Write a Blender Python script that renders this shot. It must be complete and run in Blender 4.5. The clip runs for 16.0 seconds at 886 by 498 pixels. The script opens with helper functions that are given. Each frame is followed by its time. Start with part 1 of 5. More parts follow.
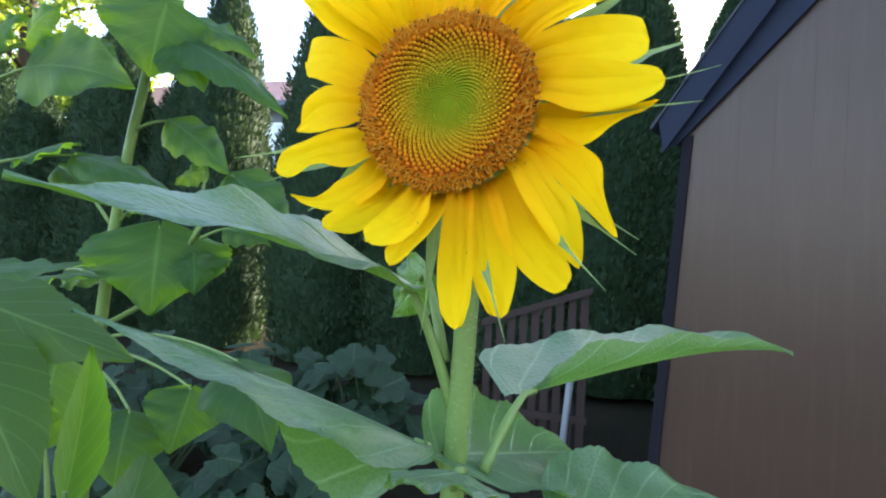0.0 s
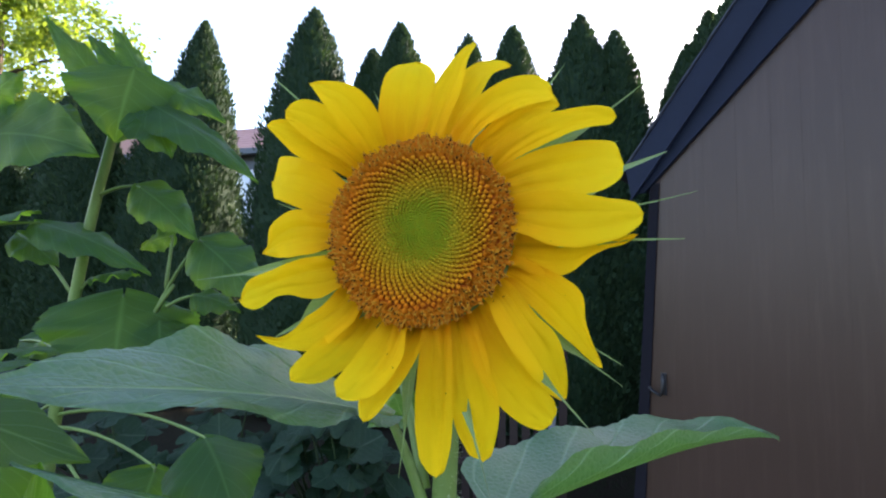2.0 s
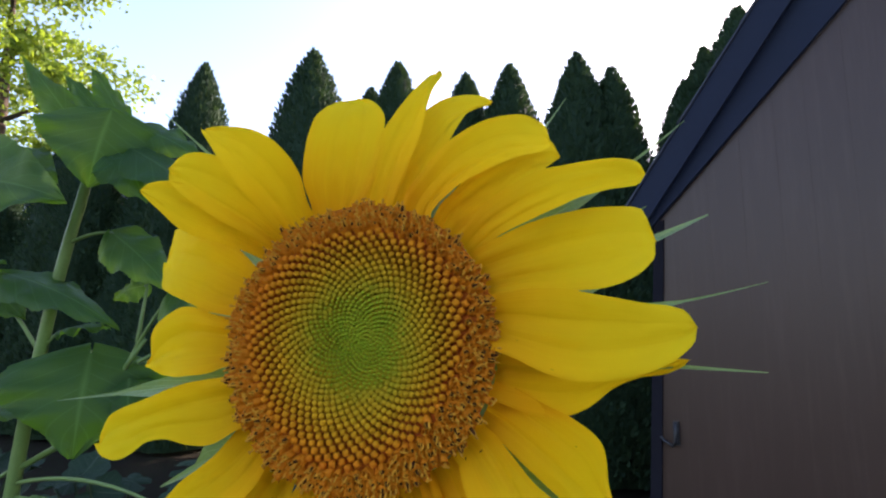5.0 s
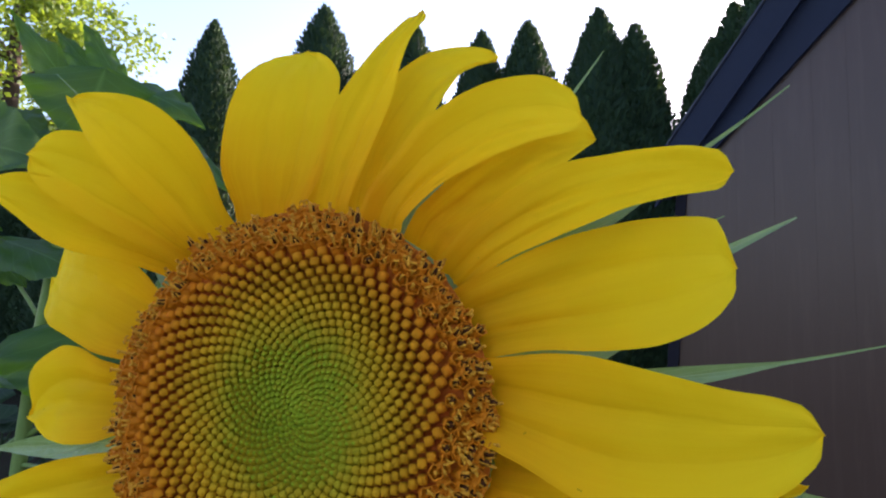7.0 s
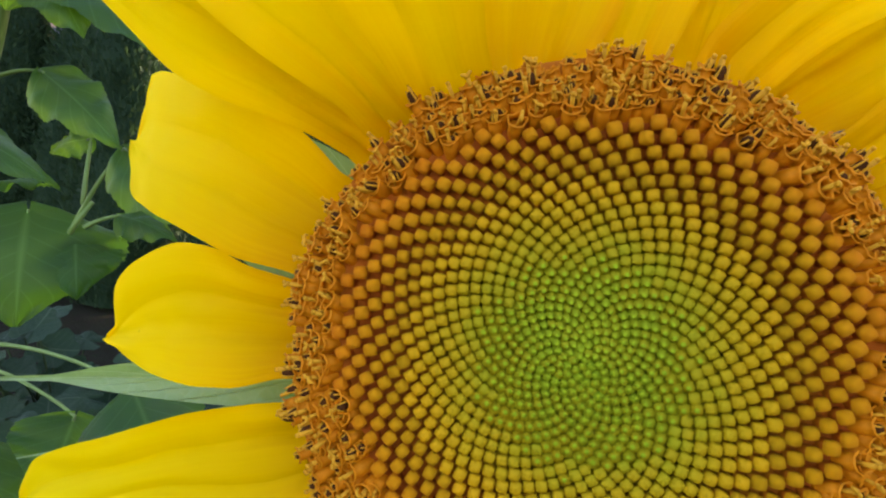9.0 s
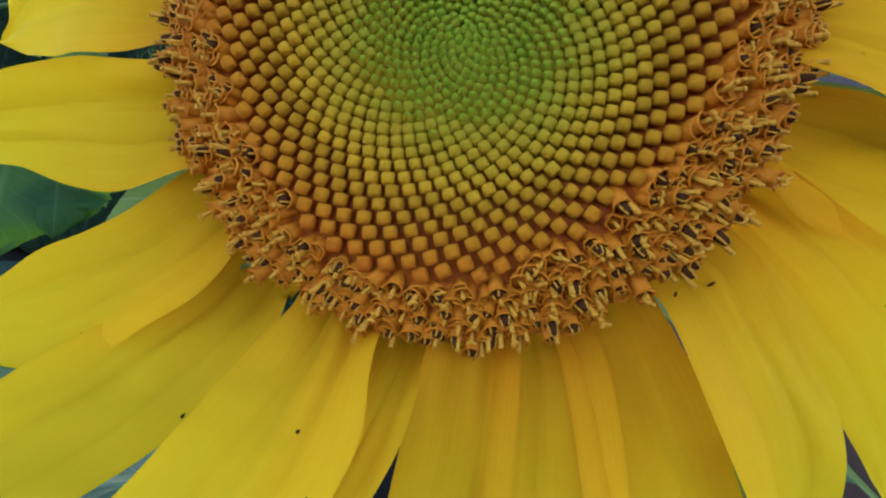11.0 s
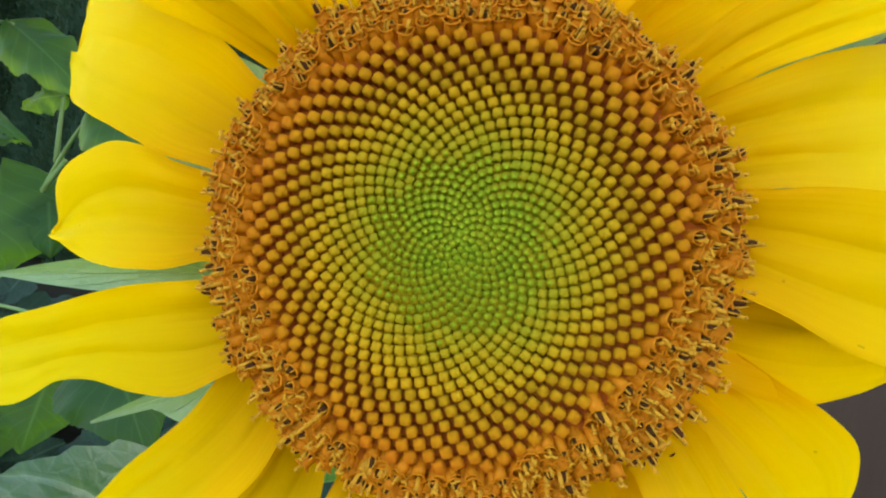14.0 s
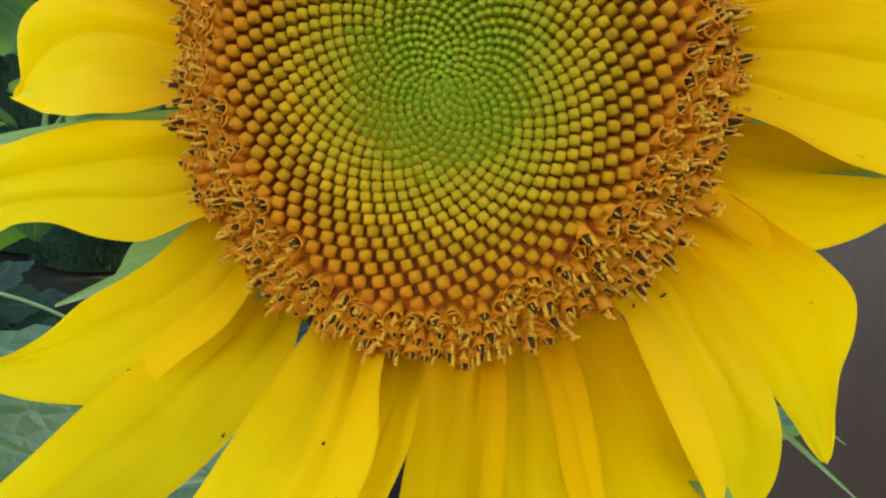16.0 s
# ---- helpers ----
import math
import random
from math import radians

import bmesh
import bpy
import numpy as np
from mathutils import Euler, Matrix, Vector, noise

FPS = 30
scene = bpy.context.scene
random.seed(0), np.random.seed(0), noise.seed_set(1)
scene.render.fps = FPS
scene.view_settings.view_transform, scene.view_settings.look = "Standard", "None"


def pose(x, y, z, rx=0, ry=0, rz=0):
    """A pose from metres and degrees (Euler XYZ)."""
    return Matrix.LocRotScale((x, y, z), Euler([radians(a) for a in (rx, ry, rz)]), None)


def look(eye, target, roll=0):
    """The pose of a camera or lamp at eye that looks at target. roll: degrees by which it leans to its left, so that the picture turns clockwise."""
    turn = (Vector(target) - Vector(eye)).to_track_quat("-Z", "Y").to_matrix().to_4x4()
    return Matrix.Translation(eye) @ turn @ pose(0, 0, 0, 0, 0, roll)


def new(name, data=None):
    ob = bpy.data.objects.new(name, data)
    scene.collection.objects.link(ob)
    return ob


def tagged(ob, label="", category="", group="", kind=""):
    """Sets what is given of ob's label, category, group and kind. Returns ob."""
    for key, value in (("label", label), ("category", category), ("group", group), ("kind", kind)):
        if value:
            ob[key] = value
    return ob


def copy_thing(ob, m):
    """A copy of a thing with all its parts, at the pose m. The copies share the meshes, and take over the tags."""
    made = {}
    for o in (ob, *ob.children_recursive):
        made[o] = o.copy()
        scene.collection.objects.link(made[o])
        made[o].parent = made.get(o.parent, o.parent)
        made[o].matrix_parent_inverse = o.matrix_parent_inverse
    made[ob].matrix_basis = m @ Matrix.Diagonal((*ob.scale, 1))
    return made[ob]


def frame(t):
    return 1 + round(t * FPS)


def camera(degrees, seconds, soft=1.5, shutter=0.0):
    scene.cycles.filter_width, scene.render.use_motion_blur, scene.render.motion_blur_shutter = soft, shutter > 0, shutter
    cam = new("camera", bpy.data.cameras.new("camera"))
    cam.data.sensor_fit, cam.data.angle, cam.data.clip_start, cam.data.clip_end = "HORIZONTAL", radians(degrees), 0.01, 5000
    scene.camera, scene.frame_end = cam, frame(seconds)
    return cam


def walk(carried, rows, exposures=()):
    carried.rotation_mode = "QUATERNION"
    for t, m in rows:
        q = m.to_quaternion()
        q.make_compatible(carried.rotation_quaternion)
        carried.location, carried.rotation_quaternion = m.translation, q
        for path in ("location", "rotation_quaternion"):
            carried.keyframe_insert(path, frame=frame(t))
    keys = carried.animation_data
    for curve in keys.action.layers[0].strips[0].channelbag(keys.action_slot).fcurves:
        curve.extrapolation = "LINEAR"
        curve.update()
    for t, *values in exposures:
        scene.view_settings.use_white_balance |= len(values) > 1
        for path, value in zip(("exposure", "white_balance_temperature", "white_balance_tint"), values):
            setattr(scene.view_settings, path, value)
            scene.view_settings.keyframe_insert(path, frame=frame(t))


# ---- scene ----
EXPOSURES = ((0.0, 2.97, 6700, 16), (0.5, 2.68, 6600, 19), (1.0, 2.44, 6550, 22), (1.5, 2.20, 6500, 22), (2.5, 2.58, 6500, 18), (3.0, 2.54, 6500, 17), (3.5, 2.14, 6500, 18), (4.2, 2.01, 6500, 22), (6.5, 1.90, 6400, 28), (7.0, 1.92, 6400, 28), (7.5, 2.05, 6900, 27), (8.0, 2.40, 7300, 21), (8.5, 2.47, 7400, 21), (9.0, 2.68, 7500, 20), (11.3, 2.38, 5650, 26), (12.0, 2.63, 5650, 22), (12.5, 2.73, 5900, 17), (13.0, 2.82, 6500, 11), (13.5, 2.86, 6850, 8), (14.0, 2.88, 7200, 13), (15.0, 2.82, 7200, 16), (16.0, 2.80, 7200, 14))
cam = camera(80, 16.0, soft=2.1)
walk(cam, [
    (0, pose(0.1031, -0.3285, 1.3499, 90.40, -2.89, 16.85)),
    (0.5, pose(0.1002, -0.2808, 1.3950, 91.21, -2.27, 15.76)),
    (1, pose(0.1013, -0.2826, 1.4234, 92.90, -2.02, 14.75)),
    (1.5, pose(0.0963, -0.2792, 1.4246, 94.09, -1.57, 14.26)),
    (2, pose(0.0965, -0.3157, 1.4094, 94.83, -1.17, 14.21)),
    (2.5, pose(0.0900, -0.3652, 1.3886, 96.22, -1.25, 13.83)),
    (3, pose(0.0897, -0.4193, 1.3892, 99.14, -1.38, 14.04)),
    (3.5, pose(0.1001, -0.3838, 1.4010, 100.93, -1.44, 14.09)),
    (4, pose(0.1192, -0.2889, 1.4236, 100.81, -1.01, 14.36)),
    (4.2, pose(0.1134, -0.2678, 1.4319, 100.46, -0.72, 14.22)),
    (6.3, pose(0.0808, -0.1652, 1.4676, 96.79, -1.06, 15.21)),
    (6.5, pose(0.0792, -0.1627, 1.4623, 96.77, -1.34, 15.20)),
    (7, pose(0.0849, -0.1374, 1.4861, 94.55, -1.29, 15.90)),
    (7.5, pose(0.0684, -0.0952, 1.4956, 89.87, -0.88, 16.82)),
    (8, pose(0.0339, -0.0861, 1.5043, 85.75, -0.38, 14.99)),
    (8.5, pose(-0.0071, -0.0968, 1.4958, 85.61, -1.85, 11.00)),
    (9, pose(-0.0122, -0.1044, 1.4775, 85.56, -5.02, 9.92)),
    (9.2, pose(-0.0171, -0.1106, 1.4681, 85.38, -6.17, 7.96)),
    (11.3, pose(0.0297, -0.1002, 1.4115, 85.84, -10.58, 9.95)),
    (11.5, pose(0.0367, -0.1006, 1.4138, 84.69, -10.39, 10.51)),
    (12, pose(0.0562, -0.0959, 1.4179, 84.08, -9.82, 11.69)),
    (12.5, pose(0.0655, -0.0815, 1.4406, 84.61, -8.82, 10.70)),
    (13, pose(0.0558, -0.0895, 1.4796, 79.45, -7.13, 10.37)),
    (13.5, pose(0.0364, -0.1145, 1.4867, 81.01, -5.94, 9.88)),
    (14, pose(0.0123, -0.1186, 1.4629, 83.00, -6.52, 8.43)),
    (14.5, pose(0.0130, -0.1114, 1.4437, 83.04, -6.84, 7.86)),
    (15, pose(0.0335, -0.1069, 1.4250, 83.87, -6.89, 8.74)),
    (15.5, pose(0.0207, -0.1063, 1.4138, 83.89, -7.17, 7.59)),
    (16, pose(0.0190, -0.1159, 1.4254, 83.41, -7.08, 7.64)),
], exposures=EXPOSURES)

# ---- light ----
SUN_EL, SUN_AZ = radians(21), radians(33)
world = bpy.data.worlds.new("world")
scene.world = world
world.use_nodes = True
wn = world.node_tree
sky = wn.nodes.new("ShaderNodeTexSky")
sky.sky_type = 'NISHITA'
sky.sun_disc = False
sky.sun_elevation, sky.sun_rotation = SUN_EL, SUN_AZ
sky.air_density, sky.dust_density, sky.ozone_density = 1.0, 1.6, 1.0
wn.links.new(sky.outputs[0], wn.nodes["Background"].inputs[0])
wn.nodes["Background"].inputs[1].default_value = 0.15
sun = new("sun", bpy.data.lights.new("sun", 'SUN'))
sun.data.energy, sun.data.angle, sun.data.color = 4.0, radians(0.6), (1.0, 0.9, 0.74)
sun.matrix_world = look((math.sin(SUN_AZ) * math.cos(SUN_EL) * 30, math.cos(SUN_AZ) * math.cos(SUN_EL) * 30, math.sin(SUN_EL) * 30), (0, 0, 0))

# ---- materials ----


class Nodes:
    """Wires up a node material."""

    def __init__(self, name):
        self.mat = bpy.data.materials.new(name)
        self.mat.use_nodes = True
        self.tree = self.mat.node_tree
        self.bsdf = self.tree.nodes["Principled BSDF"]
        self.out = self.tree.nodes["Material Output"]

    def add(self, kind, **sets):
        nd = self.tree.nodes.new("ShaderNode" + kind)
        for key, value in sets.items():
            nd.inputs[key].default_value = value
        return nd

    def link(self, a, b):
        self.tree.links.new(a, b)

    def coords(self, which="Object", scale=(1, 1, 1)):
        tc, mp = self.add("TexCoord"), self.add("Mapping")
        mp.inputs["Scale"].default_value = scale
        self.link(tc.outputs[which], mp.inputs["Vector"])
        return mp.outputs["Vector"]

    def noise(self, vec, scale, detail=3.0, rough=0.55):
        nd = self.add("TexNoise", Scale=scale, Detail=detail, Roughness=rough)
        self.link(vec, nd.inputs["Vector"])
        return nd.outputs["Fac"]

    def ramp(self, fac, *stops):
        nd = self.tree.nodes.new("ShaderNodeValToRGB")
        els = nd.color_ramp.elements
        while len(els) < len(stops):
            els.new(0.5)
        for e, (p, c) in zip(els, stops):
            e.position = p
            e.color = (*c, 1) if len(c) == 3 else c
        self.link(fac, nd.inputs[0])
        return nd.outputs[0]

    def mix(self, fac, a, b, blend='MIX'):
        nd = self.tree.nodes.new("ShaderNodeMix")
        nd.data_type, nd.blend_type = 'RGBA', blend
        for sock, v in ((nd.inputs[0], fac), (nd.inputs[6], a), (nd.inputs[7], b)):
            if isinstance(v, (int, float)):
                sock.default_value = v
            elif isinstance(v, tuple):
                sock.default_value = (*v, 1)
            else:
                self.link(v, sock)
        return nd.outputs[2]

    def math(self, op, a, b=0.0, c=0.0):
        nd = self.tree.nodes.new("ShaderNodeMath")
        nd.operation = op
        for k, v in enumerate((a, b, c)):
            if isinstance(v, (int, float)):
                nd.inputs[k].default_value = v
            else:
                self.link(v, nd.inputs[k])
        return nd.outputs[0]

    def bump(self, height, strength, distance):
        nd = self.add("Bump", Strength=strength, Distance=distance)
        self.link(height, nd.inputs["Height"])
        self.link(nd.outputs[0], self.bsdf.inputs["Normal"])
        return nd.outputs[0]

    def finish(self, color, rough=0.5, spec=0.5, through_light=None, through_fac=0.3):
        if isinstance(color, tuple):
            self.bsdf.inputs["Base Color"].default_value = (*color, 1)
        else:
            self.link(color, self.bsdf.inputs["Base Color"])
        if isinstance(rough, float):
            self.bsdf.inputs["Roughness"].default_value = rough
        else:
            self.link(rough, self.bsdf.inputs["Roughness"])
        self.bsdf.inputs["Specular IOR Level"].default_value = spec
        if through_light is not None:
            tr, mx = self.add("BsdfTranslucent"), self.add("MixShader")
            if isinstance(through_light, tuple):
                tr.inputs[0].default_value = (*through_light, 1)
            else:
                self.link(through_light, tr.inputs[0])
            mx.inputs[0].default_value = through_fac
            self.link(self.bsdf.outputs[0], mx.inputs[1])
            self.link(tr.outputs[0], mx.inputs[2])
            self.link(mx.outputs[0], self.out.inputs[0])
        return self.mat


HEAD_AT = Vector((0.0, 0.0, 1.45))


def split_uv(m):
    sep, tc = m.add("SeparateXYZ"), m.add("TexCoord")
    m.link(tc.outputs["UV"], sep.inputs[0])
    return sep.outputs[0], sep.outputs[1]


def petal_material():
    m = Nodes("petal_yellow")
    u, v = split_uv(m)
    info = m.add("ObjectInfo")
    streak = m.noise(m.coords("UV", (26, 1.2, 1)), 1.0, 3.0)
    blotch = m.noise(m.coords("Object"), 38.0, 3.0)
    along = m.math('ADD', v, m.math('MULTIPLY', m.math('SUBTRACT', streak, 0.5), 0.25))
    col = m.ramp(along, (0.0, (0.72, 0.25, 0.002)), (0.22, (0.87, 0.42, 0.003)), (0.5, (0.92, 0.56, 0.005)), (1.0, (0.94, 0.68, 0.012)))
    col = m.mix(m.math('MULTIPLY', blotch, 0.30), col, (0.87, 0.51, 0.003))
    col = m.mix(m.math('MULTIPLY', info.outputs["Random"], 0.25), col, (0.90, 0.64, 0.006))
    speck = m.math('GREATER_THAN', m.noise(m.coords("Object"), 330.0, 1.0), 0.83)
    col = m.mix(m.math('MULTIPLY', speck, 0.5), col, (0.30, 0.17, 0.01))
    wander = m.math('ADD', u, m.math('MULTIPLY', m.math('SUBTRACT', m.noise(m.coords("UV", (1.5, 2.5, 1)), 1.0, 2.0), 0.5), 0.12))
    fold = m.math('PINGPONG', m.math('MULTIPLY', wander, 3.0), 0.5)
    crease = m.math('MULTIPLY', m.ramp(fold, (0.0, (1, 1, 1)), (0.10, (0.30, 0.30, 0.30)), (0.22, (0, 0, 0))), m.math('SUBTRACT', 1.0, m.math('MULTIPLY', v, 0.75)))
    # shade of the folds put into the colour: creases mixed darker and more orange
    col = m.mix(m.math('MULTIPLY', crease, 0.18), col, (0.68, 0.30, 0.002))
    m.bump(m.math('SUBTRACT', m.math('MULTIPLY', streak, 0.16), m.math('MULTIPLY', crease, 0.5)), 0.5, 0.0015)
    return m.finish(col, 0.65, 0.05, m.mix(0.5, col, (0.95, 0.58, 0.0)), 0.42)


def leaf_material(name, top, dark, glow, vein, rough=0.42, spec=0.5, fac=0.36, fuzz=0.08):
    m = Nodes(name)
    u, v = split_uv(m)
    side = m.math('MULTIPLY', m.math('ABSOLUTE', m.math('SUBTRACT', u, 0.5)), 2.0)
    info = m.add("ObjectInfo")
    mid = m.math('SUBTRACT', 1.0, m.math('SMOOTH_MIN', m.math('DIVIDE', side, 0.055), 1.0, 0.1))
    # side veins run forward from the midrib
    run = m.math('SUBTRACT', m.math('MULTIPLY', v, 6.5), m.math('MULTIPLY', m.math('POWER', side, 0.8), 2.0))
    saw = m.math('ABSOLUTE', m.math('SUBTRACT', m.math('FRACT', run), 0.5))
    ribs = m.math('SUBTRACT', 1.0, m.math('SMOOTH_MIN', m.math('DIVIDE', saw, 0.07), 1.0, 0.1))
    veins = m.math('MAXIMUM', mid, m.math('MULTIPLY', ribs, 0.45))
    obj = m.coords("Object")
    fine = m.noise(obj, 260.0, 3.0)
    patch = m.noise(obj, 22.0, 4.0)
    col = m.mix(patch, dark, top)
    col = m.mix(m.math('MULTIPLY', info.outputs["Random"], 0.35), col, dark)
    col = m.mix(m.math('MULTIPLY', veins, 0.8), col, vein)
    net = m.add("TexVoronoi", Scale=170.0)
    net.feature = 'DISTANCE_TO_EDGE'
    m.link(obj, net.inputs["Vector"])
    relief = m.math('SUBTRACT', m.math('ADD', m.math('MULTIPLY', fine, 0.4), m.math('MULTIPLY', net.outputs[0], 0.8)), m.math('MULTIPLY', veins, 1.2))
    m.bump(relief, 0.55, 0.002)
    cells = m.ramp(net.outputs[0], (0.0, (1, 1, 1)), (0.10, (0, 0, 0)))
    col = m.mix(m.math('MULTIPLY', cells, 0.16), col, vein)
    m.bsdf.inputs["Sheen Weight"].default_value = fuzz
    m.bsdf.inputs["Sheen Roughness"].default_value = 0.45
    m.bsdf.inputs["Sheen Tint"].default_value = (0.75, 0.95, 1.0, 1)
    shine = m.math('ADD', rough - 0.10, m.math('MULTIPLY', patch, 0.22))
    through_c = m.mix(m.math('MULTIPLY', patch, 0.35), glow, tuple(c * 0.55 for c in glow))
    return m.finish(col, shine, spec, m.mix(m.math('MULTIPLY', veins, 0.5), through_c, tuple(min(1, c * 1.4 + 0.06) for c in glow)), fac)


def radius_colour(m, *stops):
    geo, dist = m.add("NewGeometry"), m.tree.nodes.new("ShaderNodeVectorMath")
    dist.operation = 'DISTANCE'
    dist.inputs[1].default_value = HEAD_AT + Vector((0.001, 0.0, 0.001))
    m.link(geo.outputs["Position"], dist.inputs[0])
    wob = m.noise(m.coords("Object"), 45.0, 2.0)
    r = m.math('ADD', m.math('MULTIPLY', dist.outputs["Value"], 1 / 0.066), m.math('MULTIPLY', m.math('SUBTRACT', wob, 0.5), 0.14))
    return m.ramp(r, *stops)


def bud_material():
    m = Nodes("floret_bud")
    geo = m.add("NewGeometry")
    col = radius_colour(m, (0.0, (0.180, 0.252, 0.009)), (0.18, (0.188, 0.230, 0.008)), (0.32, (0.25, 0.220, 0.006)), (0.46, (0.385, 0.230, 0.005)), (0.62, (0.60, 0.26, 0.005)), (0.74, (0.68, 0.20, 0.005)), (0.80, (0.60, 0.13, 0.005)), (1.0, (0.46, 0.12, 0.004)))
    col = m.mix(m.math('MULTIPLY', geo.outputs["Random Per Island"], 0.2), col, (0.50, 0.19, 0.005))
    m.bump(m.noise(m.coords("Object"), 1300.0, 2.0), 0.6, 0.0007)
    return m.finish(col, 0.68, 0.09)


def plain(name, color, rough=0.5, spec=0.4, grain=400.0, depth=0.0004, vary=0.4):
    m = Nodes(name)
    n = m.noise(m.coords("Object"), grain, 3.0)
    big = m.noise(m.coords("Object"), grain * 0.12, 3.0)
    dark = tuple(c * (1 - vary) for c in color)
    col = m.mix(m.math('MULTIPLY', m.math('ADD', n, big), 0.5), dark, tuple(min(1, c * (1 + vary * 0.6)) for c in color))
    m.bump(n, 0.4, depth)
    return m.finish(col, rough, spec)


PETAL = petal_material()
BUD_SIDE = Nodes("floret_bud_side")
BUD_SIDE.bump(BUD_SIDE.noise(BUD_SIDE.coords("Object"), 900.0, 2.0), 0.4, 0.0005)
BUD_SIDE = BUD_SIDE.finish(radius_colour(BUD_SIDE, (0.0, (0.23, 0.29, 0.008)), (0.34, (0.28, 0.20, 0.005)), (0.50, (0.34, 0.12, 0.004)), (0.66, (0.38, 0.075, 0.004)), (0.78, (0.42, 0.085, 0.005)), (1.0, (0.40, 0.09, 0.005))), 0.7, 0.1)
BUD = bud_material()
BUD_TIP = plain("floret_bud_tip", (0.24, 0.31, 0.013), 0.8, 0.05, 1500.0, 0.0002, 0.25)
DISC = Nodes("disc_bed")
DISC.bump(DISC.noise(DISC.coords("Object"), 900.0, 2.0), 0.5, 0.0008)
DISC = DISC.finish(radius_colour(DISC, (0.0, (0.24, 0.32, 0.008)), (0.34, (0.28, 0.24, 0.006)), (0.50, (0.30, 0.095, 0.005)), (0.66, (0.30, 0.055, 0.005)), (0.76, (0.34, 0.075, 0.006)), (1.0, (0.40, 0.11, 0.006))), 0.8, 0.1)
STYLE = plain("floret_style", (0.60, 0.26, 0.014), 0.6, 0.15, 1500.0, 0.0002)
COROLLA = plain("floret_corolla", (0.60, 0.18, 0.005), 0.6, 0.10, 1500.0, 0.0002)
ANTHER = plain("floret_anther", (0.070, 0.024, 0.008), 0.9, 0.02, 1500.0, 0.0002)
LEAF = leaf_material("sunflower_leaf", (0.075, 0.175, 0.066), (0.045, 0.120, 0.046), (0.17, 0.37, 0.016), (0.30, 0.44, 0.24), 0.36, 0.58, 0.36, 0.05)
LEAF_FAR = leaf_material("bud_plant_leaf", (0.042, 0.110, 0.036), (0.020, 0.062, 0.020), (0.28, 0.52, 0.030), (0.09, 0.17, 0.050), 0.44, 0.26, 0.56, 0.02)
LEAF_YOUNG = leaf_material("young_leaf", (0.046, 0.108, 0.020), (0.028, 0.072, 0.013), (0.20, 0.38, 0.016), (0.14, 0.25, 0.06), 0.5, 0.3, 0.5, 0.02)
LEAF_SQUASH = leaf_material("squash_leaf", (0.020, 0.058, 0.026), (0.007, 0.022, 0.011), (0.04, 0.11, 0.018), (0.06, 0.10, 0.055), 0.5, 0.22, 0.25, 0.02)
BRACT = leaf_material("bract_green", (0.25, 0.35, 0.14), (0.16, 0.26, 0.09), (0.30, 0.48, 0.08), (0.36, 0.44, 0.24))
STEM = plain("stem_green", (0.13, 0.21, 0.05), 0.5, 0.4, 160.0, 0.0006, 0.35)
VINE = plain("vine_green", (0.035, 0.06, 0.022), 0.7, 0.2, 160.0, 0.0006, 0.35)
HAIR = plain("stem_hair", (0.55, 0.6, 0.45), 0.5, 0.3, 100.0, 0.0001, 0.1)


# ---- building helpers ----
def thing(name, at, label, category, group="", kind=""):
    ob = new(name)
    ob.location = at
    ob.empty_display_size = 0.05
    return tagged(ob, label, category, group, kind)


def mesh_from(name, verts, faces, uvs=None, mats=(), slots=None, smooth=True):
    me = bpy.data.meshes.new(name)
    me.from_pydata(verts, [], faces)
    for mt in mats:
        me.materials.append(mt)
    if slots is not None:
        me.polygons.foreach_set("material_index", slots)
    if smooth:
        me.polygons.foreach_set("use_smooth", [True] * len(me.polygons))
    if uvs is not None:
        layer = me.uv_layers.new(name="UVMap")
        for lp in me.loops:
            layer.data[lp.index].uv = uvs[lp.vertex_index]
    me.update()
    return me


def hang(ob, parent):
    """Make ob, whose coordinates are the world's, a child of parent."""
    ob.parent = parent
    if parent.parent is None:
        ob.matrix_parent_inverse = Matrix.Translation(-parent.location)
    return ob


def part(name, me, parent, label=""):
    ob = new(name, me)
    hang(ob, parent)
    return tagged(ob, label)


